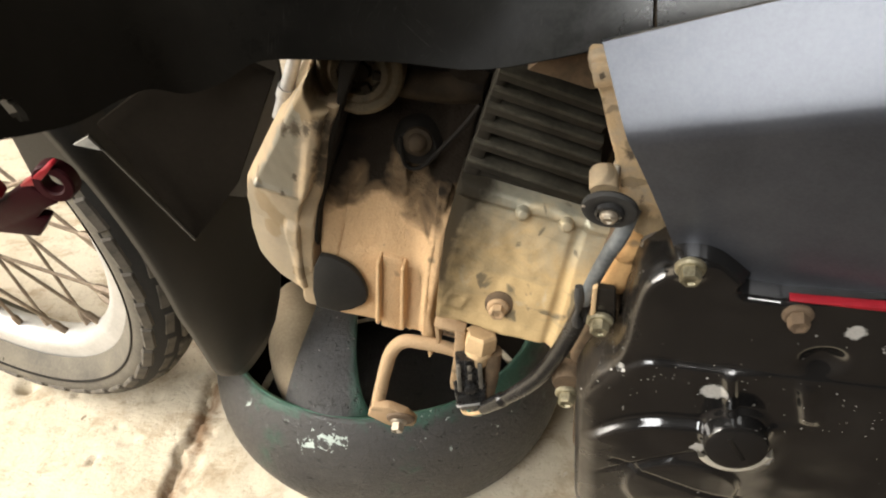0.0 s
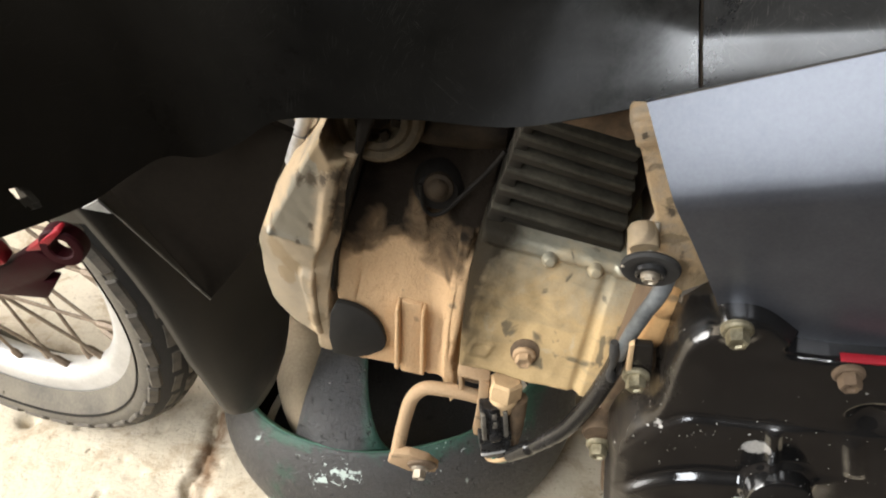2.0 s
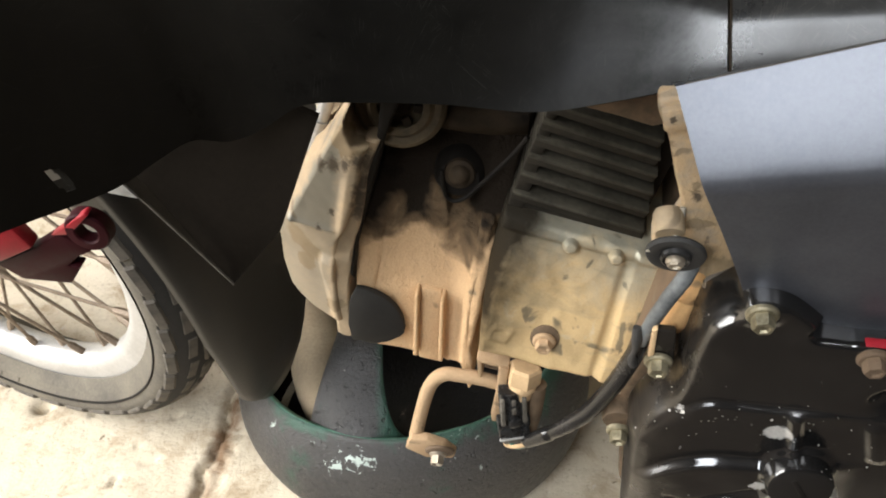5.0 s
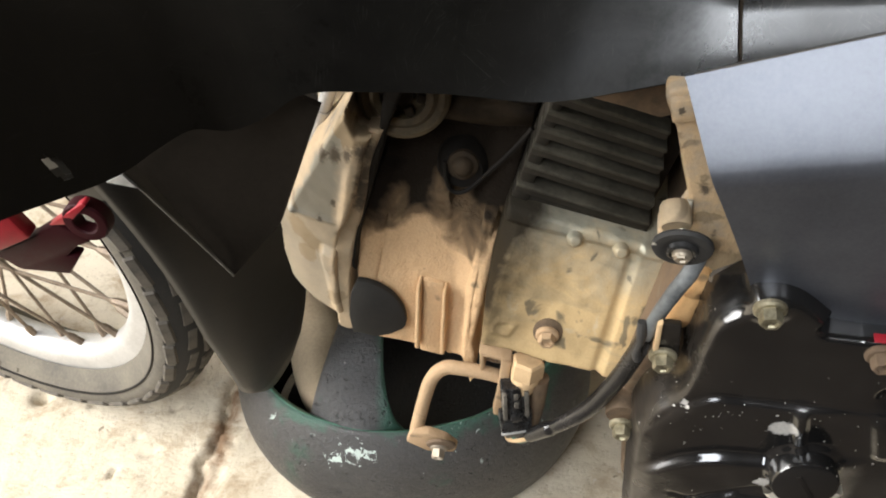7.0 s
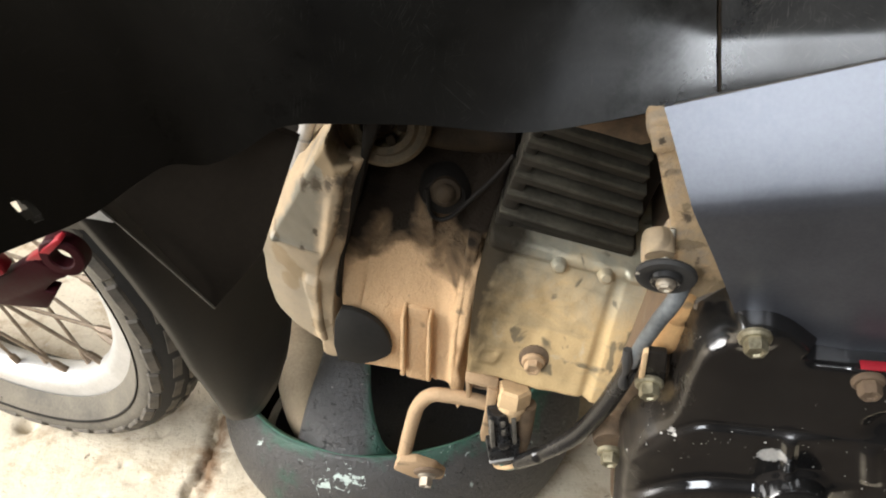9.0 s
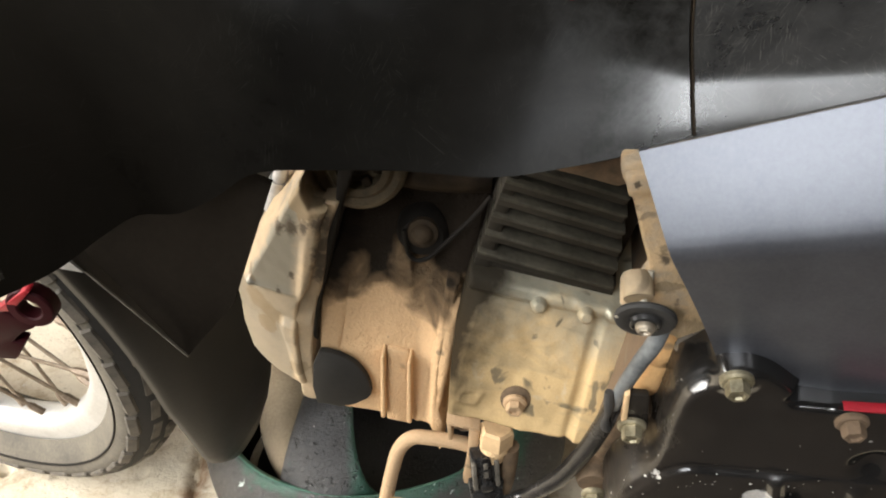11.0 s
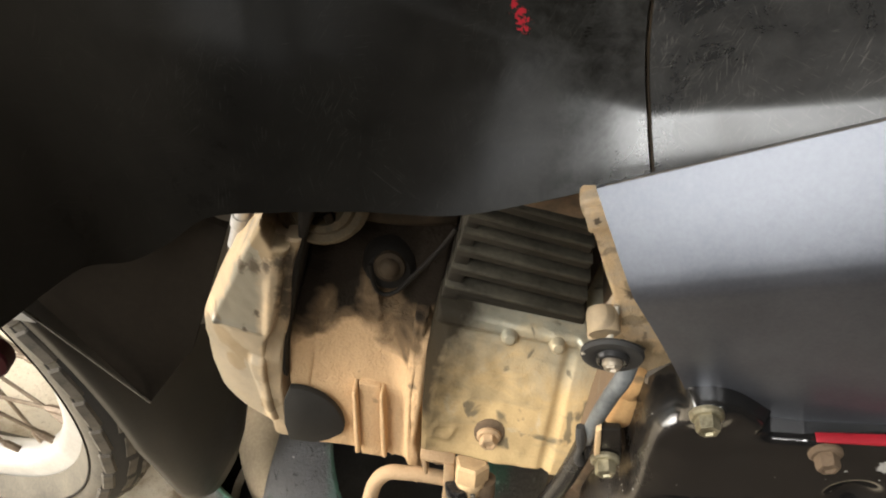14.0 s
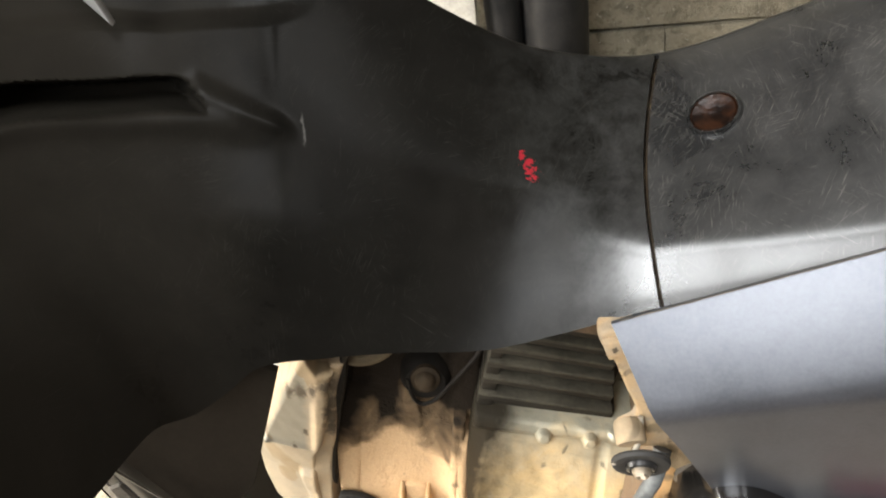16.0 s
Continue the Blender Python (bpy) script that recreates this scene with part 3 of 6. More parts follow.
def shell_paint(name, green_on_bar):
    """Black paint flaking off green plastic: green shows along the rim, with white scars."""
    m, t, p = mat(name)
    co = coords(t)
    s = node(t, "SeparateXYZ", [(0, co)])
    a, b, c = noise_tex(t, 16, 5, 0.7, 0.3, co), noise_tex(t, 320, 4, 0.7, 0, co), noise_tex(t, 48, 5, 0.7, 0.5, co)
    black = mixc(t, noise_tex(t, 90, 5, 0.7, 0.3, co), (0.026, 0.025, 0.024), (0.060, 0.057, 0.054))
    if green_on_bar:
        edge = mathn(t, "ADD", mathn(t, "MULTIPLY", mathn(t, "ADD", s.outputs[0], 0.030), 55.0), mathn(t, "MULTIPLY", mathn(t, "SUBTRACT", c, 0.5), 1.1))
    else:
        edge = mathn(t, "ADD", mathn(t, "MULTIPLY", mathn(t, "SUBTRACT", s.outputs[2], 0.113), 60.0), mathn(t, "MULTIPLY", mathn(t, "SUBTRACT", a, 0.5), 4.2))
    col = mixc(t, ramp(t, edge, [(0.1, (0.0,)), (0.6, (0.9,))]), black, mixc(t, c, (0.012, 0.040, 0.026), (0.040, 0.115, 0.078)))
    col = mixc(t, ramp(t, a, [(0.60, (0.0,)), (0.70, (0.6,))]), col, (0.02, 0.07, 0.045))
    near_rim = ramp(t, mathn(t, "MULTIPLY", s.outputs[2], 10.0), [(0.85, (0.0,)), (1.1, (1.0,))])
    chips = mathn(t, "MULTIPLY", near_rim, ramp(t, noise_tex(t, 70, 4, 0.65, 0.3, co), [(0.63, (0.0,)), (0.66, (0.9,))]))
    chips = mathn(t, "MULTIPLY", chips, ramp(t, noise_tex(t, 9, 2, 0.5, 0, co), [(0.50, (0.0,)), (0.56, (1.0,))]))
    col = mixc(t, chips, col, (0.50, 0.58, 0.53))
    # scars where it was knocked about, below the rim
    for spot, size in (((-0.040, -0.134, 0.104), 0.42), ((-0.056, -0.130, 0.098), 0.3)):
        far = node(t, "VectorMath", [(0, co)])
        far.operation = "DISTANCE"
        far.inputs[1].default_value = spot
        ragged = mathn(t, "ADD", mathn(t, "MULTIPLY", far.outputs["Value"], 100.0), mathn(t, "MULTIPLY", mathn(t, "SUBTRACT", noise_tex(t, 110, 4, 0.7, 0.6, co), 0.5), 9.0))
        col = mixc(t, ramp(t, ragged, [(size * 0.35, (0.85,)), (size * 0.5, (0.0,))]), col, (0.48, 0.56, 0.51))
    dots = ramp(t, noise_tex(t, 260, 3, 0.6, 0.2, co), [(0.70, (0.0,)), (0.74, (0.7,))])
    col = mixc(t, dots, col, (0.28, 0.26, 0.24))
    dents = ramp(t, noise_tex(t, 170, 3, 0.6, 0.2, co), [(0.30, (1.0,)), (0.38, (0.0,))])
    col = mixc(t, dents, col, (0.010, 0.010, 0.010))
    t.links.new(col, p.inputs["Base Color"])
    t.links.new(ramp(t, b, [(0.3, (0.32,)), (0.7, (0.6,))]), p.inputs["Roughness"])
    bump(t, p, mathn(t, "SUBTRACT", mathn(t, "ADD", b, a), dents), 0.7, 0.0018)
    return m


M_SHELL = shell_paint("flaking_green_and_black_paint", False)
M_BAR = shell_paint("speckled_grey_paint", True)
M_SHELLRIM = speckled("green_plastic_edge", (0.018, 0.060, 0.040), (0.13, 0.27, 0.20), 45, (0.35, 0.6))


# ---------------------------------------------------------------- building helpers
def part(name, bm, material, parent=None, label="", smooth=35):
    bmesh.ops.recalc_face_normals(bm, faces=bm.faces)
    me = bpy.data.meshes.new(name)
    bm.to_mesh(me)
    bm.free()
    for m in material if isinstance(material, (list, tuple)) else [material]:
        me.materials.append(m)
    if smooth:
        me.polygons.foreach_set("use_smooth", [True] * len(me.polygons))
        me.set_sharp_from_angle(angle=radians(smooth))
    ob = new(name, me)
    ob.parent = parent
    if label:
        ob["label"] = label
    return ob


def prism(outline, near, far, bevel=0.002, seg=2, bm=None, m=None):
    """A slab with an outline in x, z; near and far are its y, a number or a function of x, z."""
    b = bmesh.new()
    fn = near if callable(near) else (lambda x, z: near)
    ff = far if callable(far) else (lambda x, z: far)
    a = [b.verts.new((x, fn(x, z), z)) for x, z in outline]
    c = [b.verts.new((x, ff(x, z), z)) for x, z in outline]
    b.faces.new(a)
    b.faces.new(c[::-1])
    n = len(a)
    for i in range(n):
        b.faces.new((a[i], c[i], c[(i + 1) % n], a[(i + 1) % n]))
    bmesh.ops.recalc_face_normals(b, faces=b.faces)
    if bevel:
        bmesh.ops.bevel(b, geom=list(b.edges), offset=bevel, segments=seg, profile=0.5, affect="EDGES", clamp_overlap=True)
    if m is not None:
        bmesh.ops.transform(b, matrix=m, verts=b.verts)
    return join(bm, b)


def join(bm, b):
    if bm is None:
        return b
    me = bpy.data.meshes.new("tmp")
    b.to_mesh(me)
    b.free()
    bm.from_mesh(me)
    bpy.data.meshes.remove(me)
    return bm


def spline(pts, n):
    """Points along a Catmull-Rom curve through pts."""
    pts = [Vector(p) for p in pts]
    p = [pts[0] * 2 - pts[1]] + pts + [pts[-1] * 2 - pts[-2]]
    out = []
    for i in range(1, len(p) - 2):
        for k in range(n):
            t = k / n
            out.append(0.5 * ((2 * p[i]) + (p[i + 1] - p[i - 1]) * t + (2 * p[i - 1] - 5 * p[i] + 4 * p[i + 1] - p[i + 2]) * t * t
                              + (3 * p[i] - p[i - 1] - 3 * p[i + 1] + p[i + 2]) * t ** 3))
    return out + [pts[-1]]


def grid(rows, close=False, caps=False):
    """A surface through rows of points of equal length."""
    b = bmesh.new()
    v = [[b.verts.new(p) for p in r] for r in rows]
    w = len(rows[0])
    for i in range(len(v) - 1):
        for j in range(w if close else w - 1):
            b.faces.new((v[i][j], v[i][(j + 1) % w], v[i + 1][(j + 1) % w], v[i + 1][j]))
    if caps:
        b.faces.new(v[0][::-1])
        b.faces.new(v[-1])
    return b


def tube(pts, r, seg=12, n=8, bm=None):
    """A round bar along a curve; r: a radius or a function of 0..1."""
    c = spline(pts, n)
    rows, up = [], Vector((0.13, 0.21, 0.97))
    for i, p in enumerate(c):
        d = (c[min(i + 1, len(c) - 1)] - c[max(i - 1, 0)]).normalized()
        s = d.cross(up).normalized()
        u = s.cross(d)
        q = r(i / (len(c) - 1)) if callable(r) else r
        rows.append([p + (s * math.cos(a) + u * math.sin(a)) * q for a in (2 * math.pi * k / seg for k in range(seg))])
    return join(bm, grid(rows, True, True))


def lathe(profile, m, seg=32, bm=None, arc=(0.0, 2 * math.pi)):
    """A body turned about its local z; profile: radius, height."""
    full = abs(arc[1] - arc[0] - 2 * math.pi) < 1e-6
    k = seg if full else seg + 1
    rows = [[m @ Vector((r * math.cos(a), r * math.sin(a), h)) for a in (arc[0] + (arc[1] - arc[0]) * i / seg for i in range(k))] for r, h in profile]
    b = grid(rows, full)
    bmesh.ops.remove_doubles(b, verts=b.verts, dist=1e-6)
    return join(bm, b)


def facing(p, n):
    """A pose at p whose z looks along n."""
    return Matrix.Translation(p) @ Vector(n).to_track_quat("Z", "Y").to_matrix().to_4x4()


def hex_bolt(p, n, hexr, height, flange, parent, material=None, name="bolt", label=""):
    """Flange, six-sided head with a dished top."""
    m = facing(p, n)
    b = lathe([(0, 0), (flange, 0), (flange, 0.0014), (flange * 0.86, 0.0022), (0, 0.0024)], m, 24)
    rows = []
    for r, h in ((hexr, 0.002), (hexr, height - 0.0012), (hexr * 0.9, height), (hexr * 0.62, height), (hexr * 0.5, height - 0.0009), (0.0004, height - 0.0011)):
        rows.append([m @ Vector((r * math.cos(a), r * math.sin(a), h)) for a in (math.pi / 3 * i + 0.3 for i in range(6))])
    b = join(b, grid(rows, True))
    return part(name, b, material or M_ZINC, parent, label, 25)


def slab(size, m, bevel=0.002, seg=2, bm=None):
    b = bmesh.new()
    bmesh.ops.create_cube(b, size=1)
    bmesh.ops.scale(b, vec=size, verts=b.verts)
    if bevel:
        bmesh.ops.bevel(b, geom=list(b.edges), offset=bevel, segments=seg, profile=0.5, affect="EDGES", clamp_overlap=True)
    bmesh.ops.transform(b, matrix=m, verts=b.verts)
    return join(bm, b)


def lerp_table(table, x):
    """Smooth values between rows of x, a, b, ..."""
    for lo, hi in zip(table, table[1:]):
        if x <= hi[0] or hi is table[-1]:
            u = min(1, max(0, (x - lo[0]) / (hi[0] - lo[0])))
            return [p + (q - p) * u for p, q in zip(lo[1:], hi[1:])]


def smooth_table(table, x):
    """The same, running through the rows as a curve."""
    i = max(0, min(len(table) - 2, sum(1 for r in table if r[0] <= x) - 1))
    a, b = table[i], table[i + 1]
    z, c = table[max(i - 1, 0)], table[min(i + 2, len(table) - 1)]
    h = b[0] - a[0]
    u = min(1, max(0, (x - a[0]) / h))
    out = []
    for k in range(1, len(a)):
        ma = (b[k] - z[k]) / (b[0] - z[0]) * h
        mb = (c[k] - a[k]) / (c[0] - a[0]) * h
        out.append((2 * u ** 3 - 3 * u ** 2 + 1) * a[k] + (u ** 3 - 2 * u ** 2 + u) * ma + (3 * u ** 2 - 2 * u ** 3) * b[k] + (u ** 3 - u ** 2) * mb)
    return out


# ---------------------------------------------------------------- floor, walls, ceiling
def soft(v, w):
    """A smooth step from 0 to 1 over the width w."""
    u = min(1.0, max(0.0, v / w))
    return u * u * (3 - 2 * u)


def floor_height(x, y):
    h = 0.004 * noise.noise((x * 3, y * 3, 0)) + 0.0010 * noise.noise((x * 14, y * 14, 3)) + 0.0008 * noise.noise((x * 60, y * 60, 5))
    # the crack that runs away from the camera beside the wheel
    cx = -0.2515 + 0.125 * (y - 0.5) + 0.009 * noise.noise((y * 22, 2.0, 0)) + 0.007 * noise.noise((y * 60, 7.0, 0))
    if 0.2 < y < 0.72:
        w = 0.0036 + 0.0035 * noise.noise((y * 40, 9.0, 0))
        h -= 0.007 * math.exp(-((x - cx) / max(0.0016, w)) ** 2) * soft(0.72 - y, 0.08)
        h -= 0.0030 * soft(0.016 - abs(x - cx - 0.010), 0.010) * (0.7 + noise.noise((x * 110, y * 110, 4)))
        h -= 0.0016 * soft(0.010 - abs(x - cx), 0.008) * (noise.noise((x * 260, y * 260, 8)) > 0.1)
    for px, py, r, d in ((-0.43, 0.609, 0.0085, 0.014), (-0.375, 0.597, 0.0028, 0.006), (-0.292, 0.590, 0.0030, 0.005), (-0.288, 0.594, 0.0026, 0.005), (-0.320, 0.556, 0.0030, 0.004), (-0.308, 0.536, 0.0045, 0.003), (-0.300, 0.538, 0.0040, 0.003), (-0.333, 0.512, 0.0028, 0.005), (-0.331, 0.518, 0.0026, 0.005)):
        h -= d * math.exp(-((x - px) ** 2 + (y - py) ** 2) / r ** 2)
    return h


def ground_sheet():
    """One sheet: fine under the motorcycle, coarse to the horizon."""
    def axis(lo, hi, step, far):
        mid = [lo + step * i for i in range(int(round((hi - lo) / step)) + 1)]
        return [-far, -60, -12, -4, -2, lo - 0.4, lo - 0.1] + mid + [hi + 0.1, hi + 0.4, 2.2, 4, 12, 60, far]
    xs, ys = axis(-0.65, 0.25, 0.003, 400), axis(0.44, 0.92, 0.003, 400)
    rows = [[(x, y, floor_height(x, y) if abs(x) < 1.5 and abs(y) < 1.6 else 0.0) for x in xs] for y in ys]
    return part("ground", grid(rows), M_FLOOR, None, "", 60)


tagged(ground_sheet(), "worn cream concrete floor, cracked and pitted, painted dark in front as shade", "floor", kind="structure")

WALL_Y, HIGH, JOINT = 1.25, 3.5, -0.144
back = part("wall_north", slab((5.6, 0.14, HIGH), Matrix.Translation((0, 0.09, HIGH / 2)), 0), M_MORTAR, None, "", 0)
back.matrix_world = pose(0.33, WALL_Y, 0, 0, 0, -12)
tagged(back, "cream painted block wall with mortar joints", "wall", kind="structure")
# unseen walls, placed and kept dark to shape the daylight and reflections
PLAIN_WALLS = (("wall_west_1", -2.55, -1.05, 0.14, 1.2, 0.0, HIGH), ("wall_west_2", -2.55, 1.15, 0.14, 0.2, 0.0, HIGH), ("wall_east", 2.55, -0.2, 0.14, 2.9, 0.0, HIGH),
               ("wall_south_1", -0.375, -1.75, 0.71, 0.14, 0.0, HIGH), ("wall_south_2", -1.40, -1.75, 1.33, 0.14, 0.0, 1.35), ("wall_south_3", -2.3, -1.75, 0.46, 0.14, 0.0, HIGH),
               ("wall_south_4", 0.30, -1.75, 0.63, 0.14, 0.0, 2.04), ("wall_south_5", 0.30, -1.75, 0.63, 0.14, 2.60, HIGH), ("wall_south_6", 1.57, -1.75, 1.90, 0.14, 0.0, HIGH))
for nm, cx, cy, sx, sy, z0, z1 in PLAIN_WALLS:
    tagged(part(nm, slab((sx, sy, z1 - z0), Matrix.Translation((cx, cy, (z0 + z1) / 2)), 0), M_SIDE, None, "", 0), "plain dark unseen wall, added to shape the daylight", "wall", kind="structure")
# unseen ceiling, added dark so that upward faces reflect little
tagged(part("ceiling", slab((5.3, 3.3, 0.08), Matrix.Translation((0, -0.2, HIGH + 0.04)), 0), M_CEIL, None, "", 0), "dark unseen ceiling, added to darken reflections", "ceiling", kind="structure")

# ---------------------------------------------------------------- the motorcycle
# x to the rear, y to its right, z up; it leans left on its stand
BIKE = pose(0.0, 0.40, 0.0, 10.0, 0.0, -11.0)
bike = new("motorcycle")
bike.matrix_world = BIKE
tagged(bike, "black and red step-through motorcycle leaning on its stand", "motorcycle")

# step-through cover: run along its lower edge, edge x, y and z, middle z, crest z, how far middle and crest lie behind the edge.
# From the tunnel the edge turns outwards into the leg shield's wing.
COVER = [(-0.34, -0.112, -0.284, 0.640, 0.750, 0.900, 0.060, 0.110), (-0.25, -0.101, -0.194, 0.600, 0.705, 0.840, 0.060, 0.110), (-0.18, -0.093, -0.124, 0.562, 0.668, 0.780, 0.057, 0.105),
         (-0.14, -0.089, -0.084, 0.5385, 0.648, 0.745, 0.053, 0.098), (-0.115, -0.086, -0.060, 0.530, 0.634, 0.718, 0.050, 0.090), (-0.10, -0.083, -0.045, 0.524, 0.628, 0.700, 0.047, 0.082),
         (-0.085, -0.077, -0.031, 0.512, 0.618, 0.690, 0.044, 0.092), (-0.07, -0.068, -0.020, 0.510, 0.611, 0.676, 0.042, 0.090), (-0.055, -0.055, -0.013, 0.516, 0.605, 0.661, 0.0415, 0.088),
         (-0.03, -0.03, -0.012, 0.519, 0.598, 0.645, 0.041, 0.087), (0.0, 0.0, -0.012, 0.521, 0.587, 0.628, 0.041, 0.087), (0.033, 0.033, -0.012, 0.521, 0.573, 0.6045, 0.041, 0.087),
         (0.06, 0.06, -0.012, 0.5285, 0.5645, 0.591, 0.041, 0.087), (0.096, 0.096, -0.013, 0.5425, 0.568, 0.586, 0.042, 0.088), (0.136, 0.136, -0.015, 0.555, 0.579, 0.597, 0.044, 0.090),
         (0.2, 0.2, -0.018, 0.576, 0.603, 0.624, 0.047, 0.093), (0.3, 0.3, -0.024, 0.605, 0.640, 0.665, 0.053, 0.099)]
MID_Y = 0.075


def rounded(pts, times):
    """Corners cut again and again: a smooth run with no overshoot."""
    for _ in range(times):
        out = [pts[0]]
        for a, b in zip(pts, pts[1:]):
            out += [a.lerp(b, 0.25), a.lerp(b, 0.75)]
        pts = out + [pts[-1]]
    return pts


def even(pts, n):
    """n + 1 points at even steps along a run."""
    run = [0.0]
    for a, b in zip(pts, pts[1:]):
        run.append(run[-1] + (b - a).length)
    out, i = [], 0
    for k in range(n + 1):
        s = run[-1] * k / n
        while i < len(run) - 2 and run[i + 1] < s:
            i += 1
        out.append(pts[i].lerp(pts[i + 1], min(1.0, (s - run[i]) / (run[i + 1] - run[i]))))
    return out


def cover_section(x, n=170):
    ex, ey, zb, zm, zc, om, oc = smooth_table(COVER, x)
    fx, fy = smooth_table(COVER, x - 0.002)[:2]
    gx, gy = smooth_table(COVER, x + 0.002)[:2]
    run = Vector((fx - gx, fy - gy)).normalized()
    inward = Vector((run.y, -run.x))
    k, h = soft(x + 0.02, 0.10), zm - zb
    # offsets behind the edge and heights: a lower face, a fold, an upper face; the fold is soft in front, crisp and low at the rear
    p0, mid = Vector((0, zb)), Vector((om, zm))
    d = 0.0125 - 0.09 * min(0.07, max(0.0, x - 0.096)) + 0.34 * min(0.045, max(0.0, 0.096 - x))
    fold = Vector((0.40 * om, zb + 0.58 * h)).lerp(Vector((d / 0.83, d + zb)), k)
    e = 0.42 * (1.0 - k) + 0.20 * k
    left = [p0, p0.lerp(fold, 0.3), p0.lerp(fold, 0.55 + 0.25 * k), p0.lerp(fold, 1.0 - 0.5 * e), fold.lerp(mid, 0.35 * e), fold.lerp(mid, 0.45), fold.lerp(mid, 0.72), mid]

    # the rear strip below the fold is slightly hollow
    along = (fold - p0).normalized()
    out = Vector((-along.y, along.x)) * -0.0010 * k
    for i, u in ((1, 0.3), (2, 0.8), (3, 0.94)):
        left[i] = left[i] + out * 4.0 * u * (1.0 - u)

    def put(o, z):
        return Vector((ex + inward.x * o, ey + inward.y * o, z))
    half = [put(o, z) for o, z in left] + [put(om + (oc - om) * q, zm + (zc - zm) * r) for q, r in ((0.3, 0.36), (0.6, 0.70), (0.85, 0.94), (1.0, 1.0))]
    far = 1.0 - 0.55 * soft(x + 0.05, 0.05)
    full = even(rounded(half + [Vector((p.x, MID_Y + far * (MID_Y - p.y), p.z)) for p in half[-2::-1]], 3), 2 * n)
    top = max(range(n // 2, 2 * n - n // 3), key=lambda i: full[i].y <= MID_Y and i)
    half = even(full[:top + 1], n)
    half = [put(0.012, zb + 0.002), put(0.005, zb - 0.0005)] + half
    bow = soft(x + 0.06, 0.06)
    for i, p in enumerate(half):
        t = i / (len(half) - 1)
        p.x += bow * (-0.0045 * math.sin(math.pi * t) + 0.0030 * t * t)
    return half + [Vector((p.x, MID_Y + far * (MID_Y - p.y), p.z)) for p in half[-2::-1]]


SLOT_LOW = [(-0.16, 0.642), (-0.1134, 0.6242), (-0.086, 0.6106), (-0.0507, 0.6011), (-0.0275, 0.5951)]
SLOT_TOP = [(-0.16, 0.668), (-0.1095, 0.6413), (-0.0699, 0.6290), (-0.0301, 0.6244)]


def scoop(x, z):
    """How far the leg shield stands out at its long air scoop."""
    mid = 0.6138 - 0.397 * (x + 0.068) - 0.0025 * soft(-0.060 - x, 0.06) - 0.0030 * math.exp(-((x + 0.088) / 0.020) ** 2)
    slot = -0.030 * soft(-0.0605 - 0.7 * (z - mid) - x, 0.0035) * soft(0.0050 - abs(z - mid), 0.0034)
    d = 0.0042 * soft(-0.026 - x, 0.04) * math.exp(-((z - lerp_table(SLOT_LOW, x)[0]) / 0.0042) ** 2)
    along = min(1.0, max(0.0, (x + 0.060) / 0.0325))
    d += 0.0034 * soft(x + 0.066, 0.008) * soft(-0.0265 - x, 0.010) * math.exp(-((z - 0.6115 + 0.0164 * along) / (0.0042 - 0.0022 * along)) ** 2)
    d -= 0.008 * soft(-0.016 - x, 0.03) * soft(z - lerp_table(SLOT_TOP, x)[0], 0.006)
    return d + slot


def cover_part(name, xs, label, material, shaped=False):
    rows = []
    for x in xs:
        sec = cover_section(x, 240 if shaped else 170)
        if shaped:
            for p in sec[:len(sec) // 2]:
                d = scoop(p.x, p.z)
                p.x += d * 0.45
                p.y -= d * 0.75
                p.z += d * 0.35
        rows.append(sec)
    b = grid(rows)
    if shaped:
        # small bean-shaped hole near the lower edge
        def in_hole(c):
            a, q = c.y + 0.0985, c.z - 0.5555
            a += 0.25 * q
            return (a / 0.0026) ** 2 + (q / 0.0052) ** 2 < 1 and c.x < -0.08
        gone = [f for f in b.faces if in_hole(f.calc_center_median())]
        bmesh.ops.delete(b, geom=gone, context="FACES")
    # the wall's inner face and the rim that joins it to the outer one
    b.normal_update()
    middle = Vector((xs[len(xs) // 2], MID_Y, 0.52))
    sign = 1.0 if sum(f.normal.dot(f.calc_center_median() - middle) for f in list(b.faces)[::37]) > 0 else -1.0
    inner = {v: b.verts.new(v.co - sign * v.normal * 0.0025) for v in list(b.verts)}
    rim = [tuple(e.verts) for e in b.edges if e.is_boundary]
    for f in list(b.faces):
        b.faces.new([inner[v] for v in reversed(f.verts)])
    for v, w in rim:
        b.faces.new((v, w, inner[w], inner[v]))
    return part(name, b, material, bike, label, 50)


cover_part("leg_shield", [-0.34 + 0.165 * i / 50 for i in range(50)] + [-0.175 + 0.175 * i / 290 for i in range(290)] + [0.0945 * i / 60 for i in range(61)], "scuffed black plastic leg shield with an air scoop", M_BLACK, True)
cover_part("centre_cover", [0.0960 + 0.224 * i / 60 for i in range(61)], "scratched black plastic centre cover", M_WORN)
seam_rows = []
for x in (0.0930, 0.0945, 0.0952, 0.0955, 0.0961, 0.0964, 0.0975, 0.0985):
    rise = 0.0012 if 0.0953 < x < 0.0963 else 0.0
    seam_rows.append([Vector((p.x, p.y + (0.0032 - rise) * (1 if p.y < MID_Y else -1) * 0.6, p.z - (0.0032 - rise))) for p in cover_section(x)])
part("seam_strip", grid(seam_rows), M_CAP, bike, "dusty strip under the panel joint")

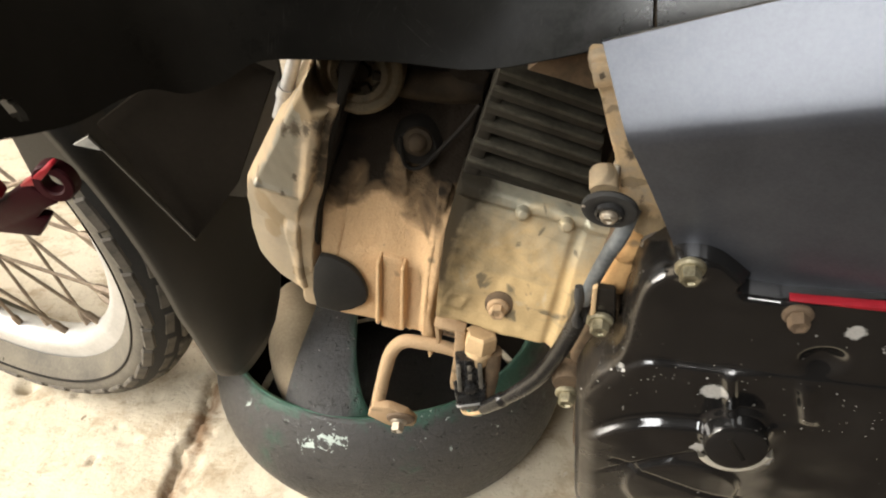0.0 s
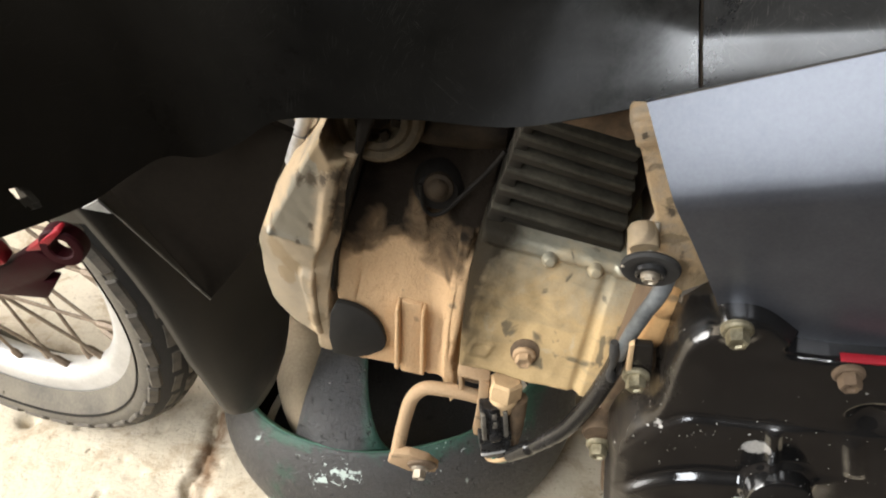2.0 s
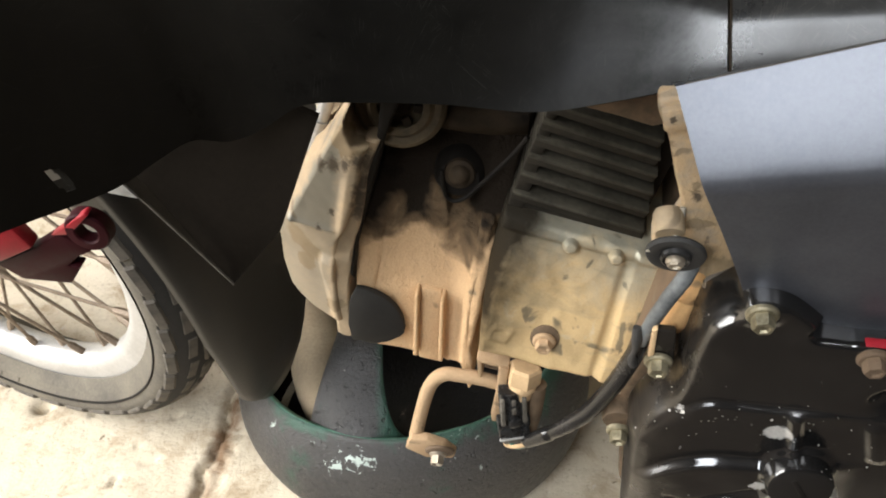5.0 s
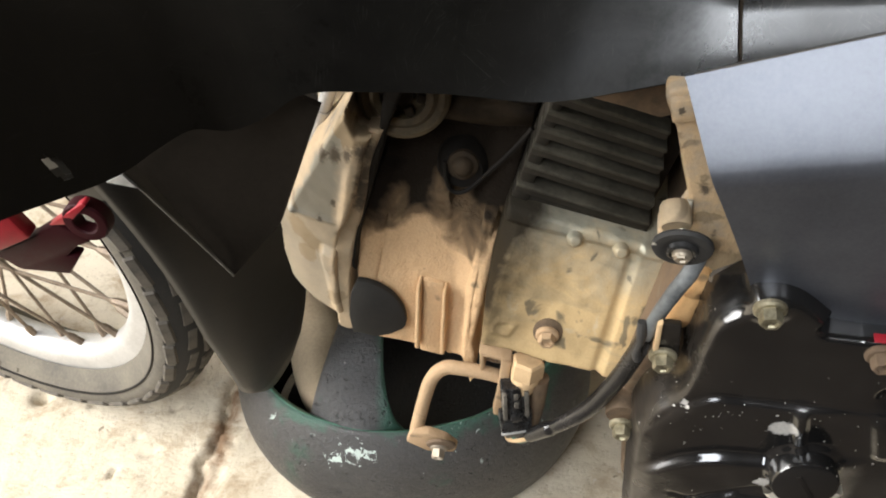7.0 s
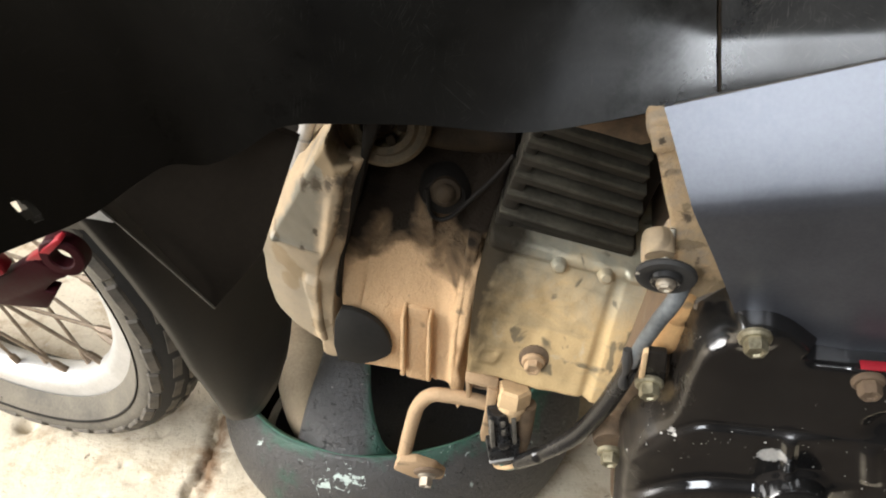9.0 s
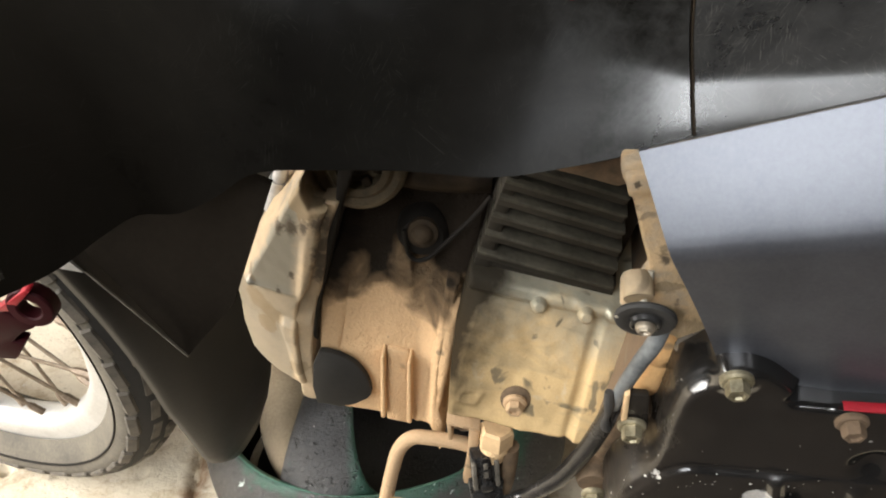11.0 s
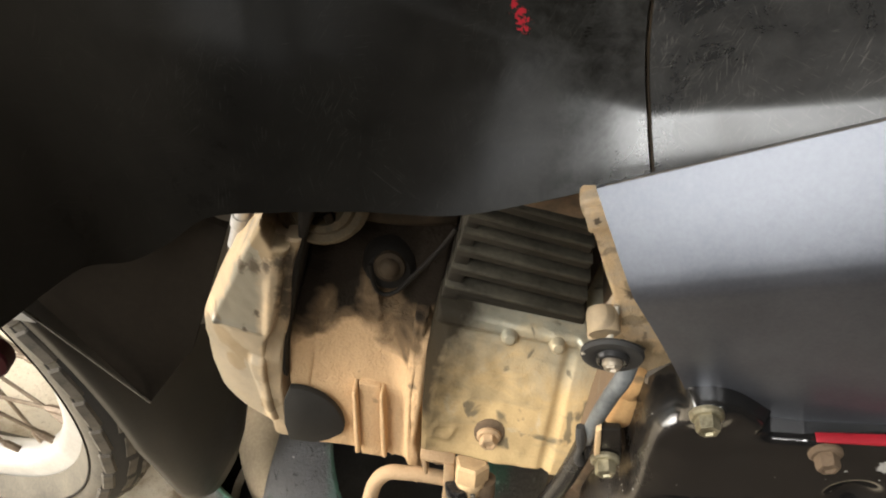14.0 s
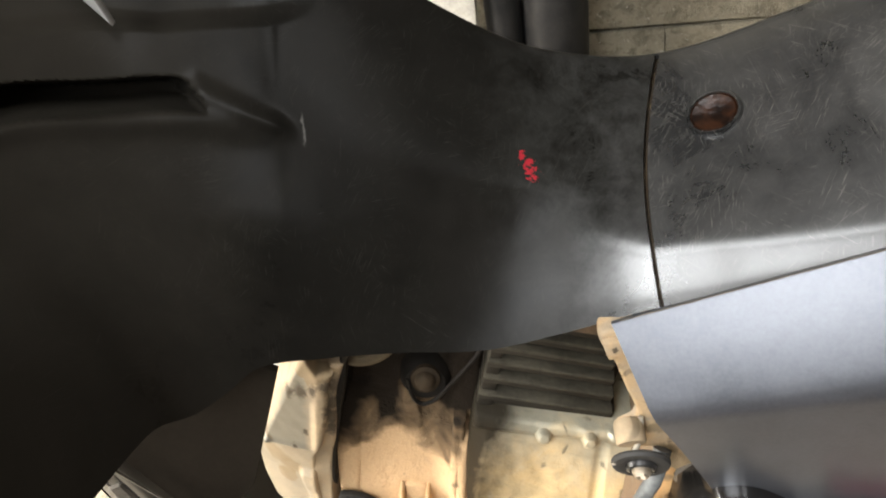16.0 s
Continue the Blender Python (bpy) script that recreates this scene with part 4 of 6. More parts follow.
# grey side panel: upper half leans back, lower half stands
def panel_y(x, z):
    crease = 0.5212 + 0.350 * (x - 0.092)
    out = -0.045 - 0.12 * (x - 0.1)
    d, w = z - crease, 0.0011
    rise = w * math.log(1.0 + math.exp(max(-30.0, min(30.0, d / w))))
    # the upper face curves further back towards its top
    bend = 4.0 * min(max(d, 0.0), 0.022) ** 2 + 0.18 * max(0.0, d - 0.022)
    return out - 0.16 * d + 0.84 * rise + bend


def side_panel():
    rows = []
    for i in range(41):
        row = []
        for j in range(41):
            v = j / 40
            # front edge leans back downwards
            zl = 0.432 + (0.5455 - 0.432) * v
            lx = 0.0795 + 0.43 * (0.541 - zl)
            x = lx + (0.30 - lx) * i / 40
            top = 0.5445 + 0.425 * (x - 0.0803)
            crease = 0.5212 + 0.350 * (x - 0.092)
            z = 0.432 + (crease - 0.432) * v / 0.75 if v < 0.75 else crease + (top - crease) * (v - 0.75) / 0.25
            row.append((x, panel_y(x, z), z))
        rows.append(row)
    b = grid(rows)
    edge = [e for e in b.edges if e.is_boundary]
    for g in bmesh.ops.extrude_edge_only(b, edges=edge)["geom"]:
        if isinstance(g, bmesh.types.BMVert):
            g.co.y += 0.0015
    return part("side_panel", b, M_PANEL, bike, "metallic grey painted side panel", 40)


side_panel()
lip = []
for i in range(25):
    x = 0.0803 + 0.218 * i / 24
    z = 0.5445 + 0.425 * (x - 0.0803)
    lip.append((x, panel_y(x, z) + 0.0004, z + 0.0001))
part("panel_lip", tube(lip, 0.0003, 8, 2), M_DUSTGREY, bike, "pale dusty edge along the panel top")
part("trim_strip", prism([(0.160, 0.4520), (0.20, 0.4525), (0.30, 0.4575), (0.30, 0.4598), (0.20, 0.4549), (0.160, 0.4526)], -0.0475, -0.0435, 0.0003), M_RED, bike, "glossy red lower trim strip")

# frame plate at the panel's front edge
part("frame_bracket", prism([(0.0729, 0.5350), (0.0835, 0.5375), (0.126, 0.440), (0.104, 0.441), (0.0985, 0.452), (0.0960, 0.4640), (0.0800, 0.4640), (0.0810, 0.4690), (0.0868, 0.4737), (0.0892, 0.4821), (0.0880, 0.4884), (0.0838, 0.5015), (0.0792, 0.5182), (0.0768, 0.5234), (0.0740, 0.5294)],
                            -0.018, -0.006, 0.0018, 3), M_DIRT, bike, "frame bracket caked in tan dirt")
part("bracket_lip", tube([(0.0890, -0.0190, 0.4870), (0.0890, -0.0220, 0.4815), (0.0866, -0.0270, 0.4768), (0.0830, -0.0310, 0.4760), (0.0775, -0.0325, 0.4770)], 0.0011, 10, 8), M_BARE, bike, "thin worn metal lip")
part("bracket_tab", prism([(0.0745, 0.5325), (0.0835, 0.535), (0.087, 0.526), (0.0768, 0.5235)], -0.021, -0.012, 0.001), M_DIRT, bike)
part("frame_plate", prism([(0.049, 0.505), (0.058, 0.514), (0.090, 0.520), (0.088, 0.503), (0.076, 0.498), (0.062, 0.502)], 0.012, 0.017, 0.001), M_GRIME, bike, "dirty frame plate under the cover")
part("bush_sleeve", lathe([(0, 0.0), (0.0054, 0.0), (0.0058, 0.0010), (0.0058, 0.0080), (0.0050, 0.0095), (0, 0.0095)], facing((0.0852, -0.0265, 0.4800), (-0.10, 0.93, 0.36)), 36), M_ALU, bike, "pale metal bush behind the washer")
washer = part("rubber_washer", lathe([(0, 0.0020), (0.0040, 0.0020), (0.0050, 0.0010), (0.0086, 0.0022), (0.0106, 0.0018), (0.0112, 0.0006), (0.0110, -0.0004), (0, -0.0004)], facing((0.0882, -0.0315, 0.4755), (-0.05, -0.97, -0.18)), 36), M_RUBBER, bike, "round black rubber washer")
part("inner_ring", lathe([(0, 0.0022), (0.0034, 0.0022), (0.0048, 0.0030), (0.0055, 0.0026), (0.0059, 0.0012)], facing((0.0882, -0.0322, 0.4753), (-0.05, -0.97, -0.18)), 32), M_CONN, washer)
hex_bolt((0.0882, -0.0345, 0.4750), (-0.05, -0.97, -0.28), 0.0030, 0.0032, 0.0036, washer, M_STEEL)

# ---- engine, tilted 12 degrees up to the front
ENG = Matrix.Translation((-0.05, 0.0, 0.40)) @ Matrix.Rotation(radians(12.2), 4, "Y")


def curved(pts, n=4):
    """An outline run through its points as a smooth curve."""
    return [(p.x, p.z) for p in spline([(x, 0.0, z) for x, z in pts], n)]


def outline_distance(poly, x, z):
    """Distance to a closed outline, positive inside, and the nearest point on it."""
    best, near, inside = 1e9, None, False
    for (ax, az), (bx, bz) in zip(poly, poly[1:] + poly[:1]):
        dx, dz = bx - ax, bz - az
        u = min(1, max(0, ((x - ax) * dx + (z - az) * dz) / (dx * dx + dz * dz)))
        px, pz = ax + dx * u, az + dz * u
        d = math.hypot(x - px, z - pz)
        if d < best:
            best, near = d, (px, pz)
        if (az > z) != (bz > z) and x < ax + (z - az) / dz * dx:
            inside = not inside
    return (best if inside else -best), near


def relief(poly, near, back, r=0.003, step=0.0012, rough=0.0002):
    """A casting: its face follows near(x, z), with edges rounded by r and walls back to y = back."""
    b, v = bmesh.new(), {}
    x0, x1 = min(p[0] for p in poly), max(p[0] for p in poly)
    z0, z1 = min(p[1] for p in poly), max(p[1] for p in poly)
    nx, nz = int((x1 - x0) / step) + 2, int((z1 - z0) / step) + 2
    for i in range(-1, nx):
        for j in range(-1, nz):
            x, z = x0 + step * i, z0 + step * j
            d, close = outline_distance(poly, x, z)
            if d < -step * 0.95:
                continue
            if d < step * 0.25:
                (x, z), d = close, 0.0
            u = 1.0 - min(1.0, d / r)
            y = near(x, z) + r * (1.0 - math.sqrt(max(0.0, 1.0 - u * u)))
            y += rough * noise.noise((x * 160, z * 160, near(0, 0) * 50)) * 2
            v[i, j] = b.verts.new((x, y, z))
    for i in range(-1, nx):
        for j in range(-1, nz):
            q = [v.get(k) for k in ((i, j), (i + 1, j), (i + 1, j + 1), (i, j + 1))]
            if all(q):
                b.faces.new(q)
    bmesh.ops.remove_doubles(b, verts=b.verts[:], dist=step * 0.05)
    edge = [e for e in b.edges if e.is_boundary]
    grown = bmesh.ops.extrude_edge_only(b, edges=edge)["geom"]
    for g in grown:
        if isinstance(g, bmesh.types.BMVert):
            g.co.y = back
    bmesh.ops.recalc_face_normals(b, faces=b.faces[:])
    return b


APRON = [(-0.01, 0.006), (0.004, 0.0015), (0.009, -0.002), (0.0136, 0.0043), (0.020, 0.0107), (0.0286, 0.0168), (0.033, 0.0215), (0.0355, 0.0154), (0.041, 0.0142), (0.051, 0.0128), (0.07, 0.0128)]


def head_face(x, z):
    y = 0.036 + 0.22 * z
    # dust-filled shoulder above, edged by a lip at the rear
    y += 0.009 * soft(z - lerp_table(APRON, x)[0], 0.012 if x < 0.033 else 0.0025)
    y -= 0.0015 * math.exp(-((x - 0.0345 - 0.0004) / 0.0016) ** 2) * soft(z - 0.006, 0.006) * soft(0.032 - z, 0.006)
    # hollow that rises to the joint, rim beside the cover
    y -= 0.010 * soft(x - 0.046 + 0.12 * (z + 0.03), 0.016)
    y += 0.0012 * math.exp(-((x - 0.0055 + 0.03 * z) / 0.0007) ** 2) * soft(0.004 - z, 0.004)
    return y


engine = part("cylinder_head", relief([(-0.004, 0.085), (-0.0030, 0.0387), (-0.0038, 0.0237), (-0.0055, 0.0113), (-0.0070, 0.0003), (-0.0076, -0.0126), (-0.0068, -0.0275), (-0.0037, -0.0457), (0.0008, -0.0825), (0.0126, -0.0825), (0.0208, -0.0820), (0.0436, -0.0806), (0.0555, -0.0820), (0.0574, -0.0787), (0.0604, -0.0745), (0.0656, -0.0727), (0.0640, -0.03), (0.062, 0.0), (0.062, 0.085)], head_face, 0.165, 0.0025, 0.0010, 0.00035), M_HEAD, bike, "cylinder head caked in orange dust", 60)
engine.matrix_local = ENG

RIDGE = [(-0.09, -0.056), (-0.0040, -0.0436), (-0.0007, -0.0425), (0.0336, -0.0316), (0.0559, -0.0260), (0.0806, -0.0202), (0.11, -0.014)]
COVER_RIM = curved([(-0.0081, -0.0705), (-0.0121, -0.0531), (-0.0154, -0.0310), (-0.0160, -0.0059), (-0.0119, 0.0098), (-0.0093, 0.0361), (-0.0096, 0.0493), (-0.0073, 0.0621)])


def cover_face(x, z):
    """Three planes that meet in folds: an upper face, a bevel along the front and a lower face under the cross fold."""
    fold = -0.0040 + 0.30 * (x + 0.0436)
    y = 0.020 + 0.05 * z + 0.32 * max(0.0, -0.0145 - x)
    upper = soft(z - fold + 0.004, 0.006)
    y += 1.15 * max(0.0, lerp_table(RIDGE, z)[0] - x) * upper
    under = max(0.0, fold - z)
    y += 0.16 * min(under, 0.03) + (14.0 * max(0.0, -0.030 - x) ** 2) * (1.0 - upper)
    y -= 0.0010 * math.exp(-((z - fold) / 0.0020) ** 2) * soft(x + 0.0450, 0.004) * soft(-0.014 - x, 0.006)
    # knob where the folds meet, tongue at the lower corner with a scooped column under it
    y -= 0.0022 * math.exp(-((x + 0.0430) ** 2 + (z + 0.0025) ** 2) / 0.0030 ** 2)
    y -= 0.0040 * soft(x + 0.0262 - 0.30 * max(0.0, -0.030 - z), 0.0035) * soft(-0.0195 - z, 0.006) * (1.0 - 0.55 * soft(-0.036 - z, 0.004))
    # rounded bead along the joint
    y -= 0.0012 * soft(x + 0.0185, 0.004) * soft(z + 0.006, 0.010) * soft(0.045 - z, 0.01)
    return y


cov = part("head_cover", relief([(-0.0180, 0.1015), (-0.0189, 0.0783), (-0.0297, 0.0483), (-0.0373, 0.0348), (-0.0490, -0.0030), (-0.0512, -0.0110), (-0.0520, -0.0280), (-0.0481, -0.0486), (-0.0410, -0.0625), (-0.0255, -0.0705), (-0.0110, -0.0725)] + COVER_RIM + [(-0.0142, 0.0618), (-0.0181, 0.0677), (-0.0201, 0.0750), (-0.0177, 0.0834), (-0.0113, 0.1015)], cover_face, 0.165, 0.0022, 0.0009, 0.00015), M_ALU, engine, "pale aluminium head cover, dusty and oil-smudged", 50)
part("flange", relief(curved([(-0.0098, 0.0640), (-0.0125, 0.0490), (-0.0125, 0.0360), (-0.0150, 0.0090), (-0.0190, -0.0060), (-0.0185, -0.0320), (-0.0150, -0.0540), (-0.0115, -0.0740), (-0.0090, -0.0842), (-0.0010, -0.0842), (-0.0050, -0.0640), (-0.0066, -0.0500), (-0.0078, -0.0326), (-0.0079, -0.0068), (-0.0062, 0.0079), (-0.0058, 0.0250), (-0.0062, 0.0435), (-0.0030, 0.0640)]), lambda x, z: 0.0252 + 0.05 * z, 0.165, 0.0012, 0.0010, 0.0003), M_ALU, cov, "narrow oil-stained flange")
part("gasket", relief([(-0.0078, -0.0326), (-0.0052, -0.0355), (-0.0066, -0.0103), (-0.0047, 0.0177), (-0.0012, 0.0640), (0.0030, 0.0900), (-0.0060, 0.0900), (-0.0050, 0.0640), (-0.0085, 0.0435), (-0.0085, 0.0079), (-0.0095, -0.0068)], lambda x, z: 0.0262 + 0.06 * z, 0.164, 0.0016, 0.0009, 0.0001), M_NEARBLACK, cov, "black rubber gasket bead")
# near-black backing: the gap's shade put into its colour
part("gasket_bed", prism([(-0.014, -0.080), (0.003, -0.080), (0.003, 0.087), (-0.014, 0.087)], lambda x, z: 0.052 + 0.1 * z, 0.164, 0.0), M_NEARBLACK, cov)
# two upright ribs with a pad between them
for x0, x1 in ((0.0293, 0.0377), (0.0432, 0.0521)):
    part("rib", prism([(x1 - 0.0025, -0.0748), (x1 + 0.0001, -0.0745), (x0 + 0.0009, -0.0310), (x0 - 0.0009, -0.0310)], lambda x, z: 0.0268 + 0.22 * z - 0.03 * (z + 0.030), lambda x, z: 0.045 + 0.22 * z, 0.0008, 3), M_HEAD, engine)
part("pad", prism([(0.0385, -0.0810), (0.0508, -0.0808), (0.0420, -0.0310), (0.0305, -0.0310)], lambda x, z: 0.0332 + 0.22 * z, lambda x, z: 0.045 + 0.22 * z, 0.0012, 2), M_HEAD, engine)
# joint rib between head and cylinder
part("joint_rib", relief([(0.0515, 0.0235), (0.0575, 0.0240), (0.0586, 0.0080), (0.0578, -0.0170), (0.0592, -0.0360), (0.0630, -0.0550), (0.0686, -0.0680), (0.0720, -0.0850), (0.0706, -0.0890), (0.0688, -0.0850), (0.0620, -0.0715), (0.0588, -0.0560), (0.0554, -0.0380), (0.0534, -0.0190), (0.0524, 0.0)],
                         lambda x, z: 0.0265 + 0.22 * z + 0.45 * max(0.0, 0.0570 - x - 0.10 * (z + 0.02)), 0.06, 0.0014, 0.0008, 0.0002), M_HEAD, engine, "thin dusty rib along the joint", 60)
part("cover_plate", prism([(-0.0032, -0.0394), (0.0023, -0.0388), (0.0070, -0.0393), (0.0115, -0.0405), (0.0153, -0.0423), (0.0182, -0.0443), (0.0207, -0.0466), (0.0230, -0.0494), (0.0248, -0.0523), (0.0264, -0.0560), (0.0275, -0.0598), (0.0273, -0.0625), (0.0262, -0.0650), (0.0202, -0.0709), (0.0128, -0.0752), (0.0047, -0.0752), (-0.0001, -0.0760), (-0.0039, -0.0651), (-0.0055, -0.0490)],
                          lambda x, z: 0.030 + 0.22 * z, lambda x, z: 0.0335 + 0.22 * z, 0.0005), M_GREYPLATE, engine, "dark grey half-round plate")
CAPM = facing((0.0020, 0.044, 0.0750), (0.05, -0.93, 0.32))
cap = part("valve_cap", lathe([(0, -0.003), (0.0095, -0.003), (0.0105, 0.0035), (0.0135, 0.0042), (0.0155, 0.002), (0.0185, 0.0035), (0.0205, 0.0022), (0.0212, 0.0), (0.0212, -0.012), (0, -0.012)], CAPM, 48), M_CAPDUST, engine, "round dusty valve cap with a slotted centre")
for k in range(6):
    part("lug", slab((0.0052, 0.0042, 0.004), CAPM @ Matrix.Rotation(math.pi / 3 * k, 4, "Z") @ Matrix.Translation((0.0085, 0, 0.0005)), 0.0010), M_CAP, cap)
part("hub", lathe([(0, 0.0022), (0.0042, 0.0018), (0.0052, -0.003)], CAPM, 20), M_CAP, cap)
part("inlet_stub", tube([(0.0185, 0.058, 0.0655), (0.0300, 0.056, 0.0680), (0.0440, 0.056, 0.0705), (0.0600, 0.058, 0.0730)], 0.0085, 20, 6), M_CAP, engine, "rusty brown inlet stub")
boss = part("bolt_boss", lathe([(0.0, 0.002), (0.010, 0.002), (0.0125, -0.002), (0.013, -0.01)], facing((0.0355, 0.0445, 0.039), (0, -0.97, 0.22)), 32), M_NEARBLACK, engine)
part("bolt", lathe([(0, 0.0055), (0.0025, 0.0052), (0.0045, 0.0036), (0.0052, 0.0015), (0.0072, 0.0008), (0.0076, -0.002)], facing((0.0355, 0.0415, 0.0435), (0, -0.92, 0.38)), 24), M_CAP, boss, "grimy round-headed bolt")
part("plug_lead", tube([(0.0607, 0.038, 0.0792), (0.0576, 0.038, 0.0695), (0.0535, 0.038, 0.0591), (0.0471, 0.038, 0.0447), (0.0417, 0.038, 0.0330), (0.0366, 0.038, 0.0282), (0.0324, 0.038, 0.0296), (0.0295, 0.038, 0.0356), (0.0269, 0.039, 0.0456)], 0.0011, 10), M_NEARBLACK, engine, "thin grimy cable")
# filler block, the recess's shade and grime put into its near-black
part("head_block", prism([(0.004, 0.06), (0.0, 0.105), (0.066, 0.11), (0.066, 0.045), (0.05, 0.05), (0.03, 0.055)], 0.056, 0.15, 0.004, 3), M_NEARBLACK, engine)

stub = part("breather_pipe", tube([(-0.0620, 0.055, 0.4860), (-0.0724, 0.055, 0.4592), (-0.0790, 0.055, 0.4425), (-0.0835, 0.055, 0.4310)], 0.0036, 18, 4), M_CHROME, bike, "short pale steel pipe behind the head cover")
part("collar", tube([(-0.0755, 0.055, 0.4513), (-0.0768, 0.055, 0.4480), (-0.0780, 0.055, 0.4450)], 0.0046, 18, 3), M_CHROME, stub)

# ---- cylinder block with its fins


def block_face(x, z):
    y = 0.0095 + 0.50 * z
    y -= 0.0026 * soft(z - 0.0305, 0.0035)
    # shallow flute and raised strip at the rear end, hollow with painted shade at the front
    y += 0.0016 * math.exp(-((x - 0.1235 - 0.04 * (0.03 - z)) / 0.0018) ** 2) * soft(0.030 - z, 0.004)
    y -= 0.0014 * soft(x - 0.1262 - 0.04 * (0.03 - z), 0.0015)
    y += 0.006 * soft(0.0685 - x, 0.009) * soft(0.033 - z, 0.004)
    y -= 0.0012 * soft(0.006 - abs(x - 0.0745 - 0.3 * (z + 0.02)), 0.0012) * soft(0.0042 - abs(z + 0.0185), 0.0012)
    y += 0.0010 * math.exp(-((z + 0.017 - 0.28 * (x - 0.0745)) / 0.0008) ** 2) * soft(0.004 - abs(x - 0.0745), 0.001)
    return y


block = part("cylinder", relief([(0.0603, 0.0398), (0.0883, 0.0385), (0.1270, 0.0372), (0.1400, 0.0360), (0.1440, 0.0250), (0.1465, 0.0100), (0.1460, -0.0080), (0.1432, -0.0220), (0.1408, -0.0304), (0.1110, -0.0310), (0.1008, -0.0312), (0.0826, -0.0297), (0.0667, -0.0308), (0.0625, -0.0105), (0.0600, 0.0084), (0.0600, 0.0200), (0.0600, 0.0273)], block_face, 0.165, 0.0025, 0.0010, 0.0003), M_BLOCK, bike, "dusty pale aluminium cylinder block", 60)
block.matrix_local = ENG
for x in (0.0947, 0.1170):
    part("stud", lathe([(0, 0.0042), (0.0022, 0.0038), (0.0036, 0.0018), (0.0042, -0.006)], facing((x, 0.0225, 0.0335), (0, -0.89, 0.45)), 18), M_BLOCK, block)
for i, top in enumerate((0.0512, 0.0642, 0.0761, 0.0870, 0.0968, 0.1068)):
    lean, x0, x1 = -0.0050, 0.0612 + 0.0006 * i, 0.1262 - 0.0022 * i
    fin = part("fin", prism([(x0, top - 0.0070), (x1, top - 0.0070 + lean), (x1, top + lean - 0.0004), (x0, top - 0.0004)], 0.0325, 0.16, 0.0012, 2), M_FIN, block)
    part("fin_edge", prism([(x0, top - 0.0022), (x1, top - 0.0022 + lean), (x1, top + lean), (x0, top)], 0.0308, 0.0400, 0.0009, 2), M_FINEDGE, fin)
    part("fin_end_wall", prism([(x0, top - 0.0128), (0.0690, top - 0.0134), (0.0695, top - 0.0035), (x0, top - 0.0030)], 0.0330, 0.15, 0.0010), M_FIN, fin)
# dark slab: grime and shade of the lowest groove put into its colour
part("groove_floor", prism([(0.064, 0.0365), (0.128, 0.0365), (0.128, 0.0437), (0.064, 0.0437)], 0.0345, 0.15, 0.0005), M_FIN, block)
# near-black core standing in for the shade between the fins
part("barrel", prism([(0.070, 0.03), (0.128, 0.03), (0.128, 0.13), (0.070, 0.13)], 0.046, 0.15, 0.002), M_NEARBLACK, block)
ring = part("bolt_washer", lathe([(0, 0.0010), (0.0066, 0.0010), (0.0074, 0.0005), (0.0075, -0.002)], facing((0.0968, 0.0020, -0.0150), (0, -0.89, 0.45)), 28), M_GRIME, block, "dark bolt washer")
hex_bolt((0.0968, 0.0005, -0.0155), (0, -0.95, 0.10), 0.0043, 0.0062, 0.0058, ring, M_RUST, "bolt", "dusty flanged bolt")

# ---- crankcase cover
crank = part("crankcase", prism([(0.0885, 0.27), (0.0870, 0.30), (0.0835, 0.33), (0.0805, 0.355), (0.089, 0.39), (0.097, 0.425), (0.106, 0.446), (0.30, 0.450), (0.30, 0.24), (0.10, 0.24)], -0.020, 0.2, 0.004, 3), M_GRIME, bike, "dirt-covered crankcase half")
OUT = curved([(0.092, 0.25), (0.085, 0.345), (0.0862, 0.366), (0.0905, 0.379), (0.0970, 0.390), (0.1000, 0.405), (0.1010, 0.43), (0.1035, 0.446), (0.112, 0.4585), (0.1150, 0.4660), (0.122, 0.4690), (0.128, 0.4690), (0.134, 0.4665), (0.141, 0.4605), (0.148, 0.4540), (0.158, 0.4500), (0.30, 0.4550), (0.30, 0.25)])



def edge_distance(x, z):
    return outline_distance(OUT, x, z)


GEN = (0.139, 0.3045)
COVER_BOLTS = ((0.121, 0.463), (0.0915, 0.4065), (0.0815, 0.3445), (0.166, 0.442))


